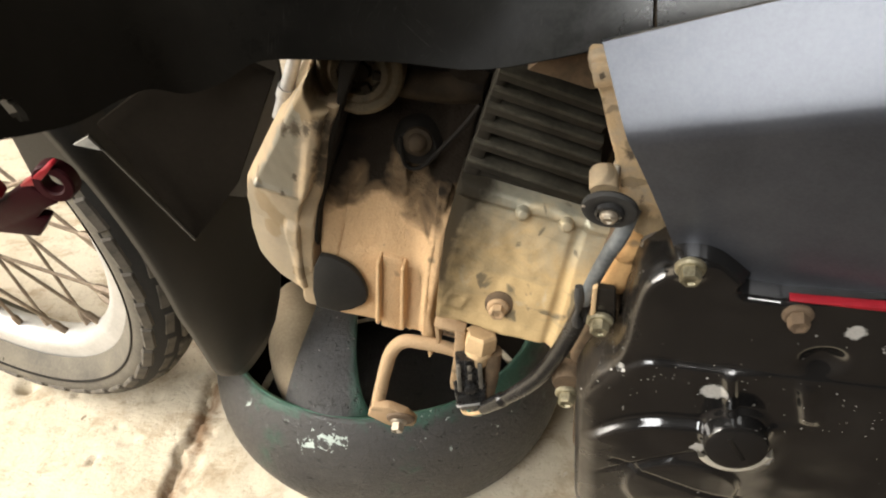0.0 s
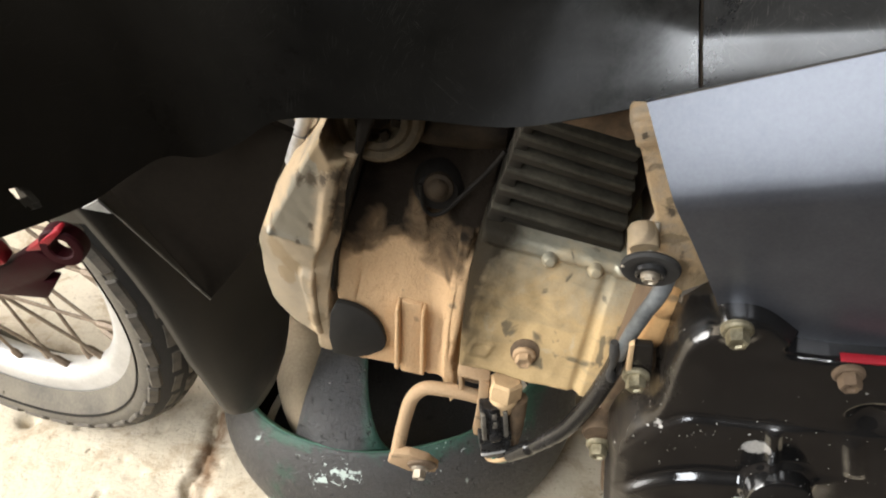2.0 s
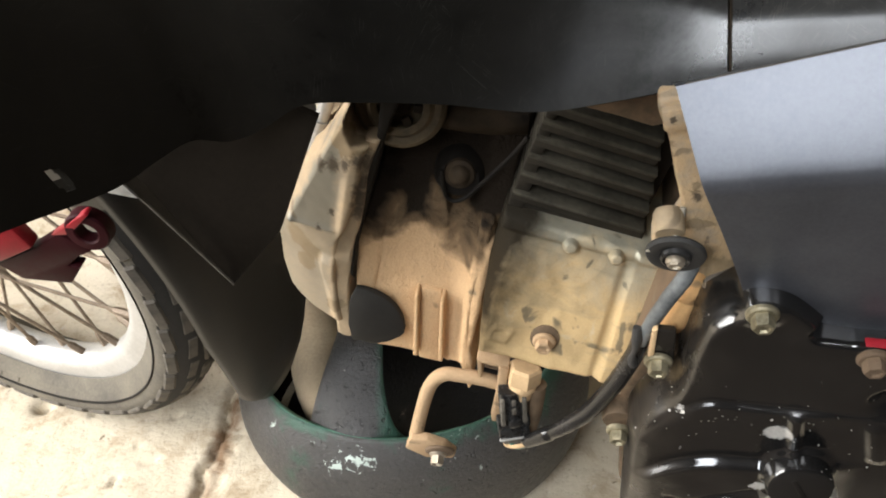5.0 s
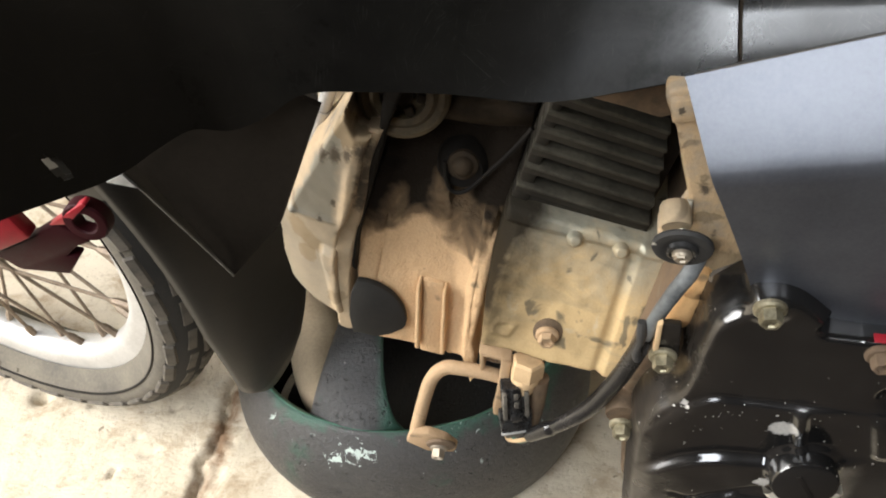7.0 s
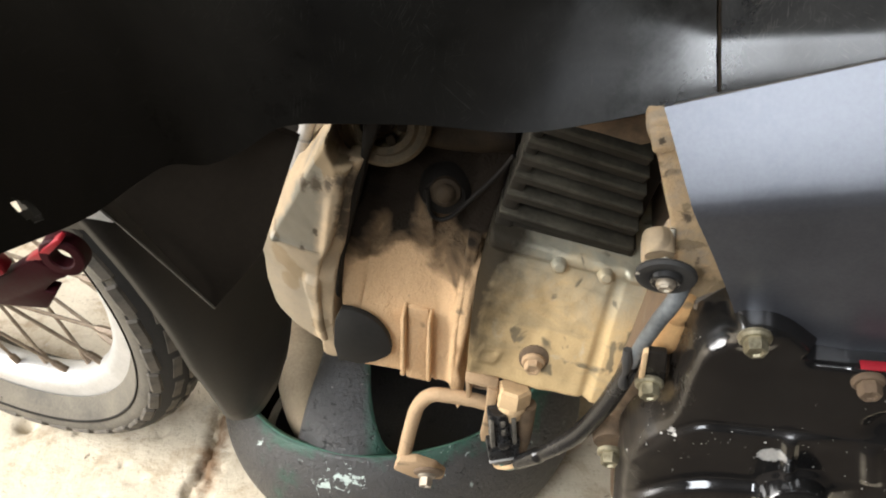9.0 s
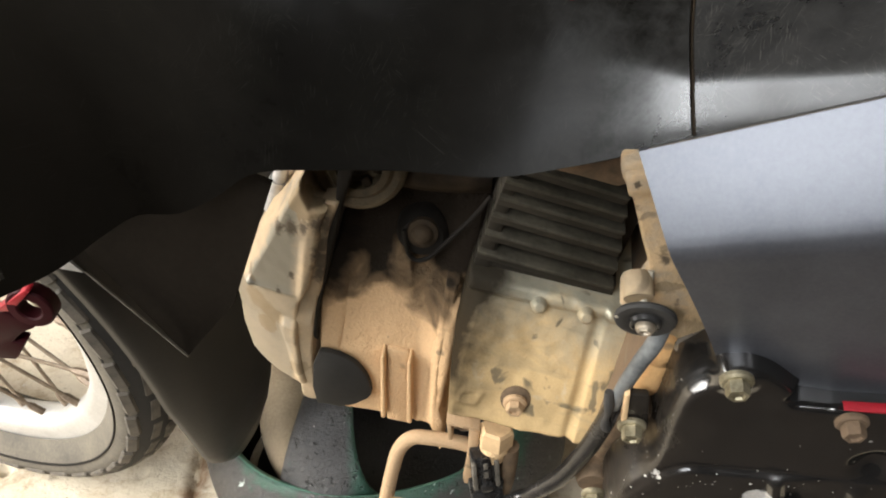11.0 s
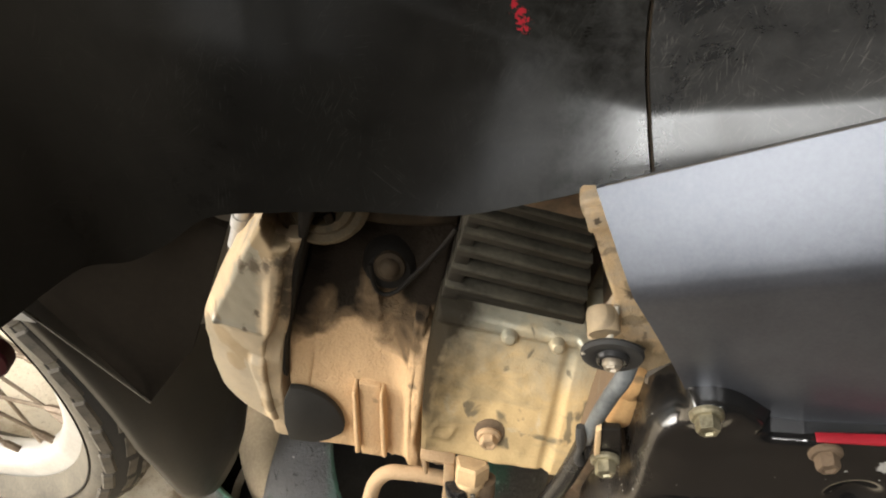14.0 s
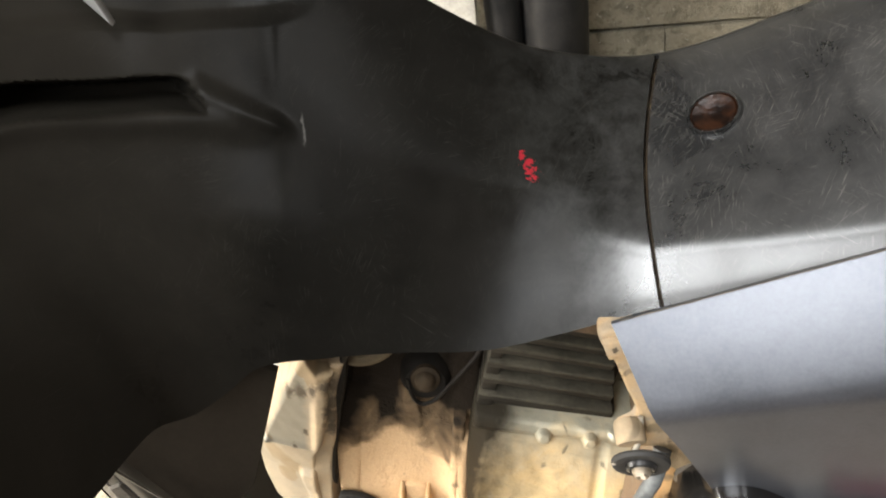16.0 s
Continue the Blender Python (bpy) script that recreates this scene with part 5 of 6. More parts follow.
def cover_out(x, z, d):
    """How far the cover stands out at a place."""
    r = math.hypot(x - GEN[0], z - GEN[1])
    h = 0.024 * math.sqrt(max(0.0, 1.0 - (1.0 - min(1.0, d / 0.0050)) ** 2)) + 0.0002 * noise.noise((x * 60, z * 60, 1.0))
    # step across the cover and the arched one below it
    crease = 0.3996 + 0.03 * (x - 0.12) - 45.0 * max(0.0, 0.118 - x) ** 2
    h += 0.0027 * (1.0 - 0.55 * soft(x - 0.150, 0.02)) * soft(crease + 0.0010 - z, 0.0026) * soft(d - 0.001, 0.010)
    arch = 0.3590 + 0.12 * (x - 0.130) - 16.0 * max(0.0, 0.128 - x) ** 2
    h += 0.0050 * soft(arch + 0.0015 - z, 0.0050) * soft(0.190 - x, 0.03) * soft(d, 0.014)
    # round lid below, with two shallow spokes
    h += 0.0022 * soft(0.0300 - math.hypot(x - 0.1440, z - 0.3020), 0.0040)
    for ax, az in ((0.80, -0.60), (0.93, 0.36)):
        off = abs((x - 0.1167) * az + (z - 0.3535 + 0.036) * ax)
        h -= 0.0012 * soft(0.0022 - off, 0.0016) * soft(0.040 - r, 0.01) * soft(arch - 0.008 - z, 0.006)
    # upright ribs either side of the plug's boss
    rib = 0.1485 - 0.21 * (z - 0.4021)
    h += 0.0020 * soft(0.0042 - abs(x - rib), 0.0034) * soft(crease - z, 0.004) * soft(z - 0.366, 0.004)
    rib = 0.1826 - 0.32 * (z - 0.392)
    h += 0.0020 * soft(0.0060 - abs(x - rib), 0.0055) * soft(0.400 - z, 0.006) * soft(z - 0.366, 0.006)
    h += 0.0030 * soft(0.0170 - math.hypot(x - 0.1595, z - 0.3590), 0.0040)
    h += 0.0012 * soft(0.0125 - math.hypot(x - COVER_BOLTS[0][0], z - COVER_BOLTS[0][1]), 0.007)
    # hollow below the rear bolt
    h -= 0.0050 * soft(0.0125 - math.hypot(x - 0.1835, z - 0.4125), 0.011)
    return h


def crank_cover():
    b = bmesh.new()
    nx, nz, x0, x1, z0, z1 = 240, 250, 0.082, 0.300, 0.25, 0.474
    v = {}
    for i in range(nx + 1):
        for j in range(nz + 1):
            x, z = x0 + (x1 - x0) * i / nx, z0 + (z1 - z0) * j / nz
            d, near = edge_distance(x, z)
            if d < -0.0021:
                continue
            if d < 0:
                (x, z), d = near, 0.0
            v[i, j] = b.verts.new((x, -0.021 - cover_out(x, z, d), z))
    for i in range(nx):
        for j in range(nz):
            q = [v.get(k) for k in ((i, j), (i + 1, j), (i + 1, j + 1), (i, j + 1))]
            if all(q):
                b.faces.new(q)
    return part("cover", b, M_GLOSS, crank, "chipped glossy black crankcase cover", 60)


crank_cover()
PLUG = facing((0.1595, -0.0570, 0.3590), (0.02, -0.97, 0.22))
plug = part("inspection_plug", lathe([(0, 0.0035), (0.0118, 0.0035), (0.0136, 0.0026), (0.0144, 0.0008), (0.0145, -0.012)], PLUG, 48), M_GLOSS, crank, "round slotted black plug")
# dark bar in place of a cut slot, its shade painted
part("slot", slab((0.0022, 0.015, 0.001), PLUG @ Matrix.Rotation(0.6, 4, "Z") @ Matrix.Translation((0, 0, 0.0034)), 0.0003), M_NEARBLACK, plug)
part("bare_ring", lathe([(0.0146, 0.0004), (0.0168, 0.0008), (0.0188, -0.0004), (0.0192, -0.006)], PLUG, 48, None, (math.pi * 1.22, math.pi * 1.9)), M_BARE, plug, "bare pale metal edge")
for bx, bz in COVER_BOLTS:
    d = edge_distance(bx, bz)[0]
    y = -0.0205 - cover_out(bx, bz, max(d, 0)) if d > 0 else -0.0325
    hex_bolt((bx, y, bz), (0, -1, -0.05), 0.0043, 0.0072, 0.0060, crank, M_BROWN if bx > 0.15 else None)
part("bolt_lug", lathe([(0, 0.010), (0.0078, 0.010), (0.0085, 0.008), (0.009, 0.0)], facing((0.0815, -0.018, 0.3445), (0, -1, 0)), 24), M_GRIME, crank)
part("bolt_lug", lathe([(0, 0.010), (0.0078, 0.010), (0.0085, 0.008), (0.009, 0.0)], facing((0.0915, -0.018, 0.4065), (0, -1, 0)), 24), M_GRIME, crank)
part("crankcase_shoulder", relief([(0.1035, 0.4470), (0.1070, 0.4500), (0.1185, 0.4600), (0.1260, 0.4560), (0.1300, 0.4340), (0.1180, 0.4100), (0.1060, 0.3900), (0.0950, 0.3860), (0.0960, 0.4000), (0.1010, 0.4150), (0.1025, 0.4350)], lambda x, z: -0.0245 + 6.0 * (x - 0.112) ** 2 + 0.0012 * math.sin(220 * x), 0.0, 0.003, 0.0010, 0.0003), M_SHOULDER, crank, "dusty black crankcase shoulder", 60)
part("cable_clip", prism([(0.0860, 0.4270), (0.0960, 0.4270), (0.0985, 0.4040), (0.0945, 0.3990), (0.0880, 0.4010), (0.0868, 0.4100)], -0.032, -0.028, 0.0012), M_GLOSS, crank, "black steel cable clip")
part("clip_edge", prism([(0.0862, 0.4285), (0.0882, 0.4300), (0.0892, 0.4085), (0.0868, 0.4085)], -0.0340, -0.0280, 0.0005), M_BRASS, crank)
part("oil_boss", tube([(0.1020, -0.012, 0.4500), (0.0990, -0.018, 0.4380), (0.0970, -0.018, 0.4230), (0.0965, -0.014, 0.4150)], lambda t: 0.0050 + 0.0030 * t, 20, 6), M_ORANGE, crank, "orange-brown casting boss")

# ---- lever, switch and cable
lever = part("stop_bracket", tube([(0.0195, 0.0, 0.3205), (0.0095, 0.0, 0.3228), (-0.002, 0.0, 0.3237), (-0.0115, 0.0, 0.3225), (-0.0190, -0.002, 0.3135), (-0.0238, -0.006, 0.2955), (-0.0285, -0.012, 0.2715)], 0.0040), M_RUST, bike, "dust-coated bent steel bracket")
part("foot", prism([(-0.034, 0.266), (-0.030, 0.278), (-0.020, 0.2785), (-0.010, 0.274), (-0.004, 0.266), (-0.006, 0.261), (-0.022, 0.258)], -0.018, -0.012, 0.0012), M_RUST, lever)
part("side_plate", prism([(0.0194, 0.3455), (0.0247, 0.3430), (0.0238, 0.3300), (0.0216, 0.2960), (0.0188, 0.2895), (0.0155, 0.2895), (0.0150, 0.2964), (0.0178, 0.3200)], -0.006, -0.0025, 0.0008), M_RUST, lever)
part("box_top", prism([(0.0078, 0.3485), (0.0245, 0.3452), (0.0243, 0.3426), (0.0080, 0.3458)], -0.005, 0.008, 0.0006), M_RUST, lever)
part("box_side", prism([(0.0075, 0.3478), (0.0098, 0.3474), (0.0102, 0.3290), (0.0080, 0.3282)], -0.003, 0.008, 0.0006), M_RUST, lever)
part("box_back", prism([(0.0085, 0.3465), (0.0235, 0.3432), (0.0212, 0.3225), (0.0090, 0.3250)], 0.006, 0.009, 0.0006), M_BROWN, lever)
hex_bolt((0.0152, 0.0060, 0.3345), (-0.05, -0.95, -0.10), 0.0042, 0.0045, 0.0052, lever, M_BROWN, "nut")
part("washer", lathe([(0, 0.0016), (0.0072, 0.0016), (0.0084, 0.0008), (0.0086, -0.0006), (0, -0.0006)], facing((-0.0130, -0.0185, 0.2700), (0.10, -0.92, -0.20)), 28), M_BROWN, lever, "dirt-brown washer")
hex_bolt((-0.0140, -0.0195, 0.2690), (0.05, -0.95, -0.20), 0.0040, 0.0070, 0.0050, lever, M_STEEL)
SW = facing((0.0330, -0.002, 0.3445), (-0.07, -0.28, -0.95))
switch = part("oil_switch", lathe([(0, 0), (0.0076, 0), (0.0090, 0.0014), (0.0092, 0.0098), (0.0082, 0.0112), (0, 0.0112)], SW, 6), M_BRASS, bike, "dusty brass pressure switch")
part("ring", lathe([(0, 0.010), (0.0072, 0.010), (0.0076, 0.0112), (0.0076, 0.0140), (0.0062, 0.0150), (0.0056, 0.0210), (0, 0.0210)], SW, 28), M_BRASS, switch)
part("barrel", tube([(0.0395, -0.004, 0.331), (0.0385, -0.008, 0.312), (0.0365, -0.010, 0.298)], 0.0052, 16, 6), M_GRIME, switch)
CON = facing((0.0275, -0.0125, 0.3140), (0.08, -0.24, -0.96))
plug_body = part("connector", slab((0.0128, 0.0100, 0.034), CON, 0.0014), M_CONN, switch, "glossy black plastic cable connector")
for dx in (-0.0058, 0.0058):
    part("rail", slab((0.0024, 0.0034, 0.018), CON @ Matrix.Translation((dx, 0.0056, -0.006)), 0.0006), M_DUSTGREY, plug_body)
    part("side_lug", slab((0.0024, 0.0060, 0.0070), CON @ Matrix.Translation((dx * 1.28, 0.0026, 0.004)), 0.0006), M_CONN, plug_body)
part("latch", slab((0.0046, 0.0024, 0.024), CON @ Matrix.Translation((0.0, 0.0058, -0.006)), 0.0006), M_CONN, plug_body)
for dz in (-0.013, -0.007):
    part("window", slab((0.0022, 0.0012, 0.0040), CON @ Matrix.Translation((0.0, 0.0070, dz)), 0.0002), M_DUSTGREY, plug_body)
part("thumb_tab", slab((0.0066, 0.0040, 0.0050), CON @ Matrix.Translation((0.0, 0.0066, 0.0015)), 0.0009), M_CONN, plug_body)
part("collar", slab((0.0164, 0.0120, 0.0075), CON @ Matrix.Translation((0, 0, 0.0110)), 0.0012), M_CONN, plug_body)
part("collar_edge", slab((0.0168, 0.0020, 0.0012), CON @ Matrix.Translation((0, 0.0056, 0.0145)), 0.0004), M_CHROME, plug_body)
part("end_seal", slab((0.0128, 0.0100, 0.0050), CON @ Matrix.Translation((0, 0, 0.0170)), 0.0012), M_DUSTGREY, plug_body)
for dx, mt in ((-0.0030, M_BRASS), (0.0005, M_SHELLRIM), (0.0030, M_DUSTGREY)):
    part("wire", tube([(0.0275 + dx, -0.0165, 0.2930), (0.0285 + dx, -0.0185, 0.2880), (0.0325 + dx * 0.5, -0.0195, 0.2890), (0.0390, -0.0200, 0.2960)], 0.0013, 8), mt, switch)
part("cable", tube([(0.0980, -0.020, 0.466), (0.0945, -0.027, 0.4565), (0.0905, -0.0285, 0.4455), (0.0870, -0.0285, 0.4320), (0.0848, -0.0280, 0.4205), (0.0838, -0.0270, 0.4110)], lambda t: 0.0036 - 0.0008 * t, 16, 8), M_SLEEVE, bike, "blue-grey dusty rubber cable sleeve")
part("cable", tube([(0.0842, -0.0255, 0.4150), (0.0835, -0.0250, 0.4050), (0.0808, -0.024, 0.3886), (0.0750, -0.024, 0.3660), (0.0654, -0.024, 0.3403), (0.0530, -0.0235, 0.3210), (0.0440, -0.022, 0.3085), (0.0370, -0.0205, 0.2985)], lambda t: 0.0034 + 0.0010 * math.sin(math.pi * min(1.0, t * 1.3)) ** 0.5 if t < 0.77 else 0.0044 - 0.0030 * (t - 0.77), 18, 8), M_TUBE, bike, "glossy black cable tube")
part("cable_tie", tube([(0.0805, -0.0290, 0.4235), (0.0815, -0.0310, 0.4130), (0.0810, -0.0300, 0.4030), (0.0822, -0.0290, 0.3960)], lambda t: 0.0018 + 0.0006 * math.sin(9 * t), 10, 6), M_RUBBER, bike, "cracked black rubber cable band")

# ---- front wheel, turned slightly right
WH = BIKE.inverted() @ pose(-0.445, 0.595, 0.281, 10.0, 0.0, -24.0) @ Matrix.Rotation(radians(90), 4, "X")
# local z of WH points to the camera's side
wheel = part("front_wheel", lathe([(0, 0.05), (0.02, 0.05), (0.03, 0.04), (0.05, 0.035), (0.05, -0.035), (0.03, -0.04), (0, -0.05)], Matrix(), 32), M_STEEL, bike, "spoked front wheel with a chrome rim")
wheel.matrix_local = WH
tyre_prof = [(0.226, 0.016), (0.2325, 0.023), (0.240, 0.0305), (0.248, 0.0335), (0.257, 0.0325), (0.267, 0.0255), (0.2735, 0.015), (0.2755, 0.0), (0.2735, -0.015), (0.267, -0.0255), (0.257, -0.0325), (0.248, -0.0335), (0.240, -0.0305), (0.2325, -0.023), (0.226, -0.016)]
part("tyre", lathe(tyre_prof, Matrix(), 128), M_TYRE, wheel, "dusty black rubber tyre")
rim_prof = [(0.233, 0.021), (0.2335, 0.017), (0.226, 0.015), (0.215, 0.0155), (0.208, 0.012), (0.203, 0.004), (0.203, -0.004), (0.208, -0.012), (0.215, -0.0155), (0.226, -0.015), (0.2335, -0.017), (0.233, -0.021)]
part("rim", lathe(rim_prof, Matrix(), 128), M_CHROME, wheel, "dull chrome rim")
for k in range(36):
    a = 2 * math.pi * (k + 0.5) / 36
    side = 1 if k % 2 else -1
    b = a + (0.9 if (k // 2) % 2 else -0.9)
    p0, p1 = Vector((0.045 * math.cos(b), 0.045 * math.sin(b), 0.03 * side)), Vector((0.204 * math.cos(a), 0.204 * math.sin(a), 0.003 * side))
    part("spoke", tube([p0, (p0 + p1) / 2, p1], 0.0016, 6, 2), M_SPOKE, wheel)
    d = (p0 - p1).normalized()
    part("nipple", lathe([(0, 0.016), (0.0022, 0.016), (0.0034, 0.012), (0.0034, 0.0), (0, 0)], facing(p1, d), 6), M_SPOKE, wheel)

part("sidewall_line", lathe([(0.2412, 0.0300), (0.2416, 0.0322), (0.2428, 0.0328), (0.2434, 0.0312)], Matrix(), 128), M_NEARBLACK, wheel, "dark groove round the sidewall")
part("crown", lathe([(0.2545, 0.0334), (0.2575, 0.0318), (0.2674, 0.0258), (0.2738, 0.0152), (0.2757, 0.0), (0.2738, -0.0152), (0.2674, -0.0258), (0.2575, -0.0318)], Matrix(), 128), M_GROOVE, wheel, "dark rubber between the tread blocks")
for k in range(9):
    a = radians(228 + 5.2 * k)
    part("raised_mark", slab((0.0042, 0.0030 if k % 3 else 0.0042, 0.0012), Matrix.Rotation(a, 4, "Z") @ Matrix.Translation((0.2385, 0, 0.0292)) @ Matrix.Rotation(radians(-40), 4, "Y"), 0.0004, 1), M_TYRE, wheel)

# tread blocks in staggered rows
blk = None
for k in range(46):
    for row, (zz, rr, tilt, shift) in enumerate(((-0.0292, 0.2568, -58, 0.0), (-0.0180, 0.2673, -30, 0.5), (-0.0063, 0.2723, -8, 0.0), (0.0063, 0.2723, 8, 0.5), (0.0180, 0.2673, 30, 0.0), (0.0292, 0.2568, 58, 0.5))):
        a = 2 * math.pi * (k + shift) / 46
        m = Matrix.Rotation(a, 4, "Z") @ Matrix.Translation((rr, 0, zz)) @ Matrix.Rotation(radians(-tilt), 4, "Y") @ Matrix.Rotation(radians(4 if row % 2 else -4), 4, "X")
        if blk is None:
            blk = part("tread_block", slab((0.0088, 0.0300, 0.0096), Matrix(), 0.0016, 1), M_TREAD, wheel)
            blk.matrix_local = m
        else:
            o = new("tread_block", blk.data)
            o.parent, o.matrix_local = wheel, m

# ---- front mudguard, carried by the fork
guard_rows = []
for i in range(41):
    a = radians(-20 + 140 * (i / 40))
    row = []
    for j in range(17):
        s = -1 + 2 * j / 16
        r = 0.338 - 0.016 * abs(s) ** 3
        w = 0.056 * math.sin(s * math.pi / 2) * min(1.0, 0.45 + 0.55 * math.sqrt(min(1, i / 6)))
        row.append((r * math.cos(a), r * math.sin(a), w))
    guard_rows.append(row)
guard = part("front_mudguard", grid(guard_rows), M_GUARD, bike, "matt black plastic front mudguard")
guard.matrix_local = WH
so = guard.modifiers.new("wall", "SOLIDIFY")
so.thickness = 0.0025

# lower flap of the leg shield and the red bracket beside it
flap = part("inner_flap", prism([(-0.127, 0.487), (-0.095, 0.429), (-0.066, 0.468), (-0.052, 0.505), (-0.075, 0.510), (-0.105, 0.500)], lambda x, z: -0.034 + 1.1 * max(0, z - 0.480), lambda x, z: -0.031 + 1.1 * max(0, z - 0.480), 0.0), M_MATT, bike, "black inner flap")
part("worn_edge", prism([(-0.1272, 0.4875), (-0.0952, 0.4288), (-0.0946, 0.4290), (-0.1265, 0.4878)], -0.0345, -0.0336, 0.0), M_DUSTGREY, flap, "worn pale edge")
# pale triangle added for the bright floor glimpsed beside the flap
part("pale_corner", prism([(-0.1345, 0.4828), (-0.1262, 0.4880), (-0.1222, 0.4812)], -0.0360, -0.0350, 0.0), M_BOARD, flap, "added pale triangle for bright floor beside the flap")
part("inner_guard", prism([(-0.26, 0.36), (-0.119, 0.361), (-0.109, 0.386), (-0.093, 0.413), (-0.081, 0.436), (-0.080, 0.456), (-0.079, 0.53), (-0.26, 0.58)], 0.060, 0.063, 0.001), M_GUARD, bike, "black inner splash guard")
rb = part("red_bracket", prism([(-0.201, 0.437), (-0.176, 0.452), (-0.161, 0.463), (-0.1535, 0.458), (-0.149, 0.4535), (-0.157, 0.449), (-0.164, 0.442), (-0.159, 0.441), (-0.168, 0.429), (-0.192, 0.428)], -0.044, -0.037, 0.001), M_DKRED, bike, "dark red steel bracket")
part("eyelet", lathe([(0.0048, -0.003), (0.0048, 0.003), (0.0055, 0.0036), (0.0090, 0.0034), (0.0097, 0.0026), (0.0097, -0.003), (0.0048, -0.003)], facing((-0.1465, -0.041, 0.4655), (0.05, -1, 0.12)), 28), M_DKRED, rb)
part("red_fairing", prism([(-0.23, 0.50), (-0.181, 0.478), (-0.173, 0.456), (-0.20, 0.440), (-0.25, 0.43)], -0.048, -0.040, 0.002), M_RED, bike, "red painted leg shield edge")
part("red_lip", prism([(-0.1640, 0.4621), (-0.1431, 0.4782), (-0.1414, 0.4772), (-0.1545, 0.4640)], -0.0445, -0.040, 0.0006), M_RED, rb)

# pale wedge added for the light that shows through a gap
part("light_gap_wedge", prism([(-0.0935, 0.668), (-0.0835, 0.668), (-0.0775, 0.6410)], 0.0285, 0.0320, 0.0004), M_CHROME, bike, "added pale wedge where light shows through a gap")
# reflector screw cup on the centre cover
_n = Vector((-0.30, -0.50, 0.81)).normalized()
_u = Vector((1.0, 0.30, 0.0))
_u = (_u - _u.dot(_n) * _n).normalized()
REFL = Matrix.Translation((0.1172, 0.0410, 0.5826)) @ Matrix((_u, _n.cross(_u), _n)).transposed().to_4x4() @ Matrix.Diagonal((1.12, 0.92, 1.0, 1.0))
refl = part("reflector", lathe([(0, -0.0004), (0.003, -0.0003), (0.0052, 0.0002), (0.0066, 0.0004), (0.0073, -0.0002), (0.0074, -0.004)], REFL, 40), M_AMBER, bike, "sunken scratched amber reflector")
part("cup", lathe([(0.0073, -0.003), (0.0074, 0.0003), (0.0077, 0.0006), (0.0081, 0.0003), (0.0085, -0.0006), (0.0087, -0.004)], REFL, 40), M_WORN, refl, "black plastic cup")

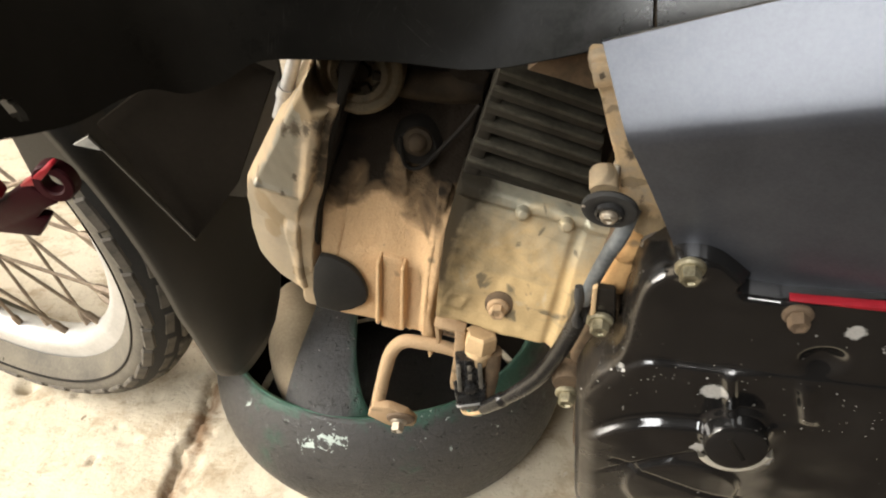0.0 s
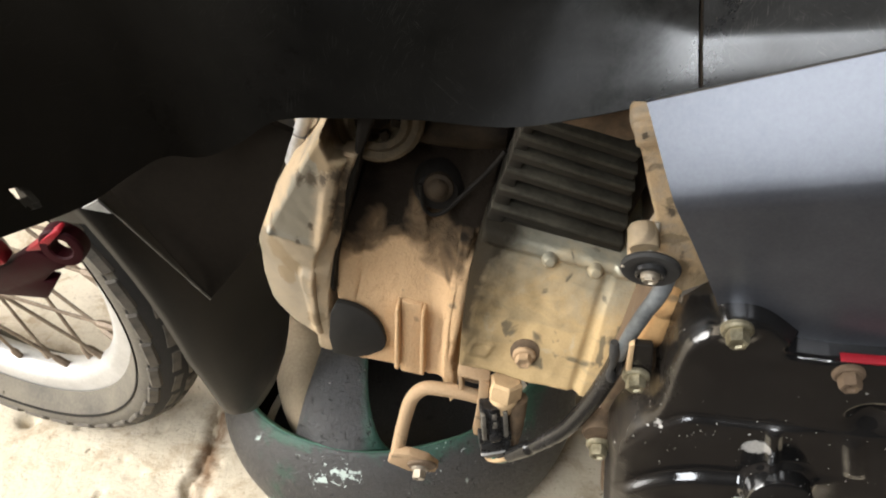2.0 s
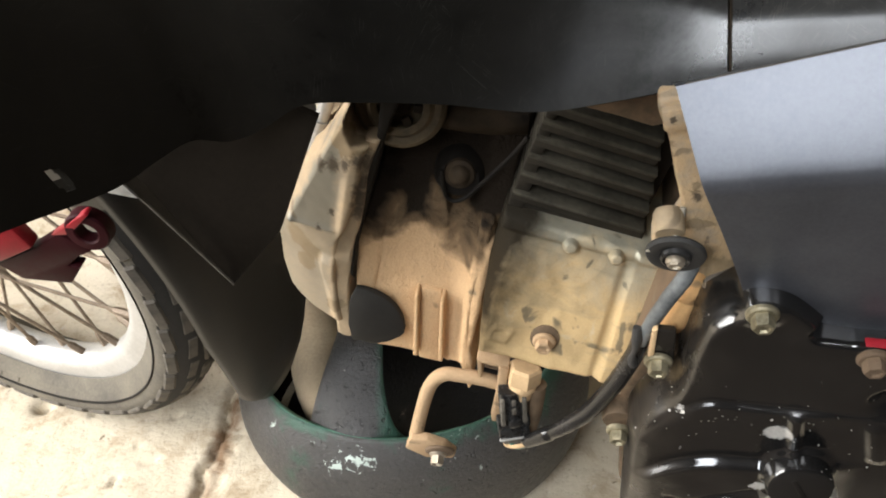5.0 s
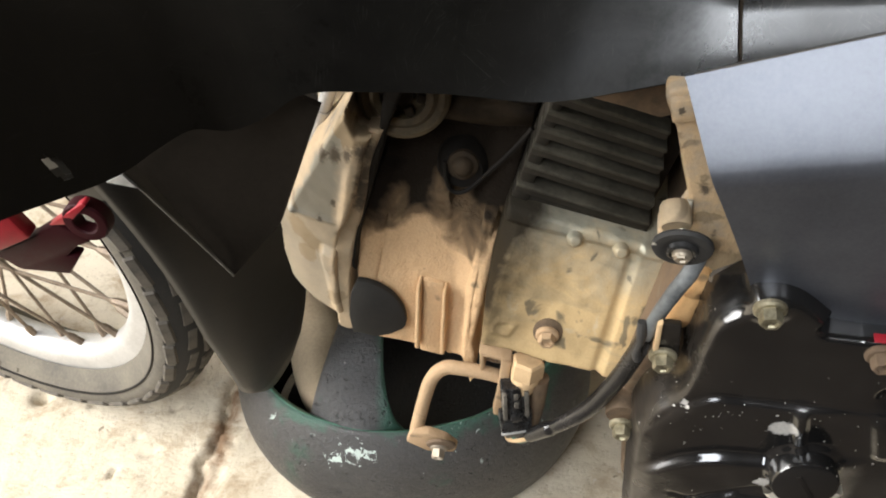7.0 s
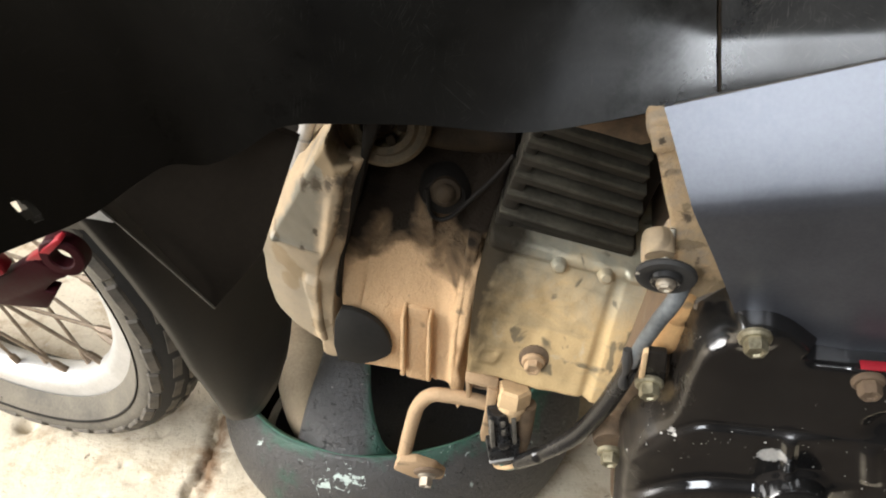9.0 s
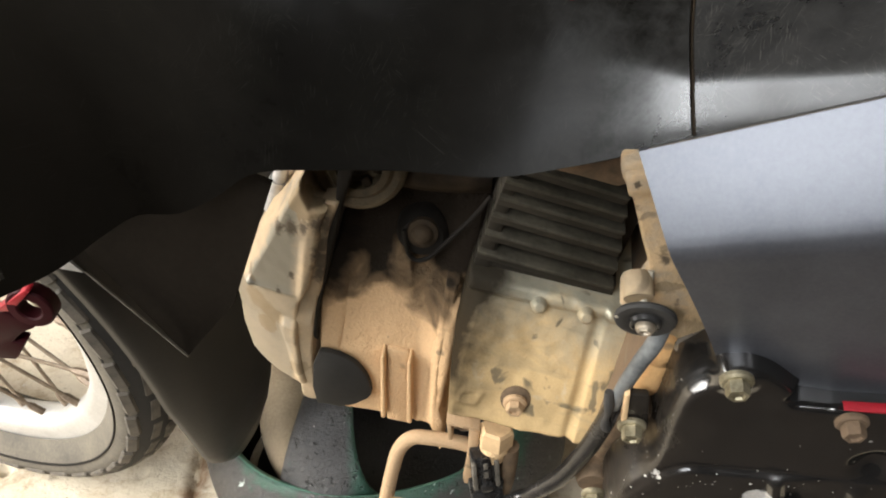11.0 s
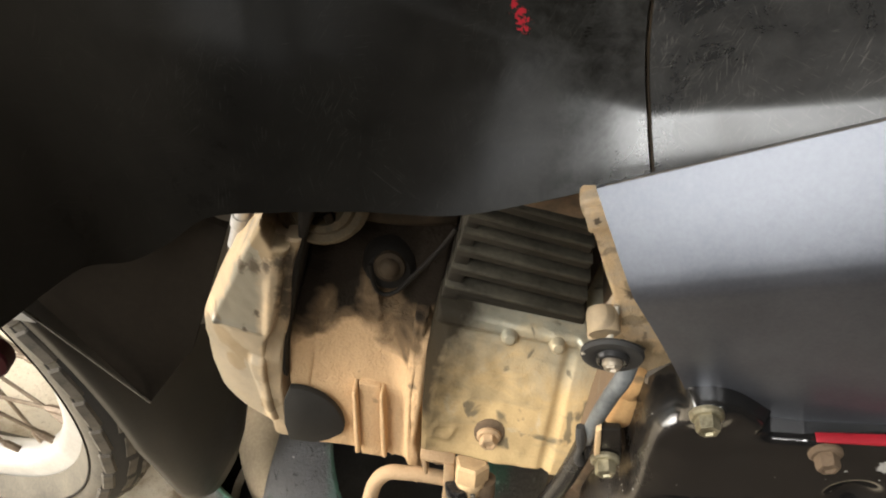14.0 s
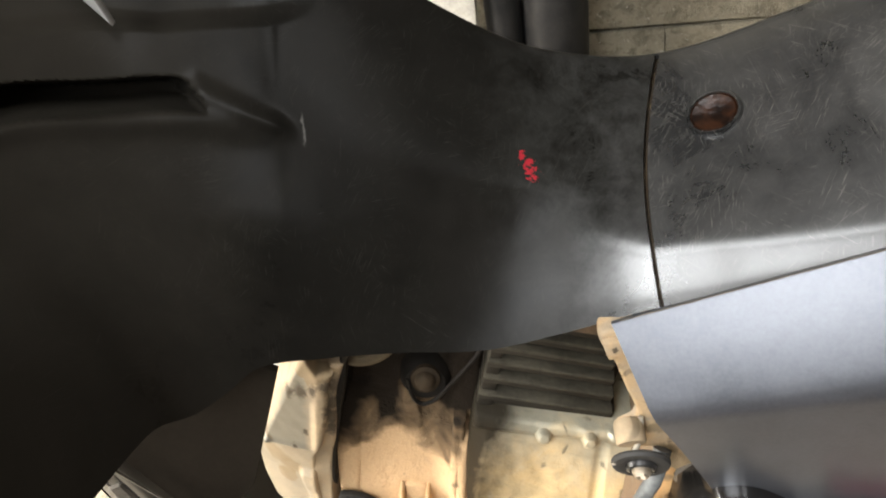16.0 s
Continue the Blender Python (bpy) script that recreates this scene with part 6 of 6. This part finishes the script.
# ---------------------------------------------------------------- old helmet shell under the engine
def helmet():
    base = new("helmet_shell")
    base.location = (-0.05, 0.587, 0.0)
    tagged(base, "old green helmet shell with flaking black paint under the engine", "helmet")
    A, B, C, Z = 0.165, 0.15, 0.126, 0.06

    def on(u, w, k=1.0):
        return Vector((A * k * math.cos(w) * math.cos(u), B * k * math.cos(w) * math.sin(u), max(0.003, Z + C * k * math.sin(w))))

    def bowl(k, rim, u0=0.0, u1=2 * math.pi, nu=96):
        closed = abs(u1 - u0) > 6.28
        rows = []
        for j in range(29):
            row = []
            for i in range(nu if closed else nu + 1):
                u = u0 + (u1 - u0) * i / nu
                top = math.asin((rim + 0.008 * math.cos(u) + 0.0015 * noise.noise((u * 3, k, 0)) - Z) / (C * k))
                row.append(on(u, -0.50 + (top + 0.50) * j / 28, k))
            rows.append(row)
        return grid(rows, closed)
    b = bowl(1.0, 0.1245)
    b = join(b, lathe([(0, 0.003), (0.05, 0.003)], Matrix.Diagonal((2.6, 2.4, 1, 1)), 48))
    o = part("shell", b, [M_SHELL, M_SHELLRIM], base, "", 60)
    so = o.modifiers.new("wall", "SOLIDIFY")
    so.thickness, so.offset, so.material_offset_rim = 0.006, -1.0, 1
    # chin bar that rises from the rim and bridges the opening, wider at its foot
    lo = spline([(-0.0860, -0.0960, 0.0950), (-0.0800, -0.1010, 0.1230), (-0.0715, -0.0880, 0.1480), (-0.0590, -0.0550, 0.1700), (-0.0500, 0.0000, 0.1790), (-0.0500, 0.0700, 0.1700), (-0.0520, 0.1150, 0.1380)], 6)
    hi = spline([(0.0060, -0.1150, 0.0950), (-0.0120, -0.1180, 0.1250), (-0.0200, -0.0960, 0.1480), (-0.0210, -0.0690, 0.1680), (-0.0210, 0.0000, 0.1800), (-0.0200, 0.0700, 0.1710), (-0.0180, 0.1180, 0.1380)], 6)
    rows = []
    for i, (a, c) in enumerate(zip(lo, hi)):
        row = []
        for j in range(15):
            u = j / 14
            q = a.lerp(c, u)
            q.z += 0.0060 * math.sin(math.pi * u) * soft(i / 36.0, 0.3)
            q.y -= 0.0260 * math.sin(math.pi * u) * (1.0 - soft(i / 36.0, 0.26))
            row.append(q)
        rows.append(row)
    bar = part("chin_bar", grid(rows), [M_BAR, M_SHELLRIM], base, "speckled grey chin bar with a green edge", 60)
    so = bar.modifiers.new("wall", "SOLIDIFY")
    so.thickness, so.offset, so.material_offset_rim = 0.007, -1.0, 1
    part("liner", bowl(0.955, 0.112), M_MATT, base, "black inner liner", 60)
    # beige fill added for the pale patch beside the bar
    pad = lathe([(0.0, -1.0)] + [(math.sin(a), -math.cos(a)) for a in (math.pi * i / 20 for i in range(1, 20))] + [(0.0, 1.0)], pose(-0.080, -0.022, 0.098, 6, -12, 10) @ Matrix.Diagonal((0.029, 0.078, 0.040, 1.0)), 40)
    part("beige_fill", pad, M_BEIGE, base, "added beige fill beside the chin bar", 60)
    part("edge_trim", tube([(-0.085, -0.152, 0.012), (-0.115, -0.145, 0.011), (-0.14, -0.13, 0.010)], lambda t: 0.010 - 0.004 * t + 0.0012 * math.sin(60 * t), 12, 10), M_RUBBER, base, "ridged black rubber edging")
    return base


helmet()

# ---------------------------------------------------------------- things against the back wall
def leaning_pipe(x, y, r, tilt, label):
    m = pose(x, y, 0.0, -4.0, tilt, 0)
    b = lathe([(r * 0.86, 0.0), (r, 0.0), (r, 1.5), (r * 0.86, 1.5), (r * 0.86, 0.0)], m, 28)
    ob = part("pipe", b, M_PIPE)
    return tagged(ob, label, "pipe", "pipes against the wall")


leaning_pipe(0.222, 1.17, 0.045, 1.0, "thick black plastic pipe leaning against the block wall")
leaning_pipe(0.166, 1.18, 0.026, -1.5, "thin black plastic pipe leaning against the block wall")
plank = part("plank", slab((0.16, 0.022, 1.6), pose(0.045, 1.225, 0.80, -3.0, 0, -12), 0.002), M_BOARD)
tagged(plank, "weathered grey board leaning against the block wall", "plank")

# blocks of the back wall
bl = None
for c in range(1, 19):
    for k in range(13):
        x = -2.33 + 0.40 * (k + (0.5 if c % 2 else 0.0))
        z = 0.005 + 0.20 * c + 0.095 + JOINT
        if abs(x) > 2.3 or z > HIGH - 0.1:
            continue
        if bl is None:
            bl = part("block", slab((0.3994, 0.03, 0.194), Matrix(), 0.003, 2), M_WALL, back)
            o = bl
        else:
            o = new("block", bl.data)
            o.parent = back
        o.location = (x, 0.024, z)
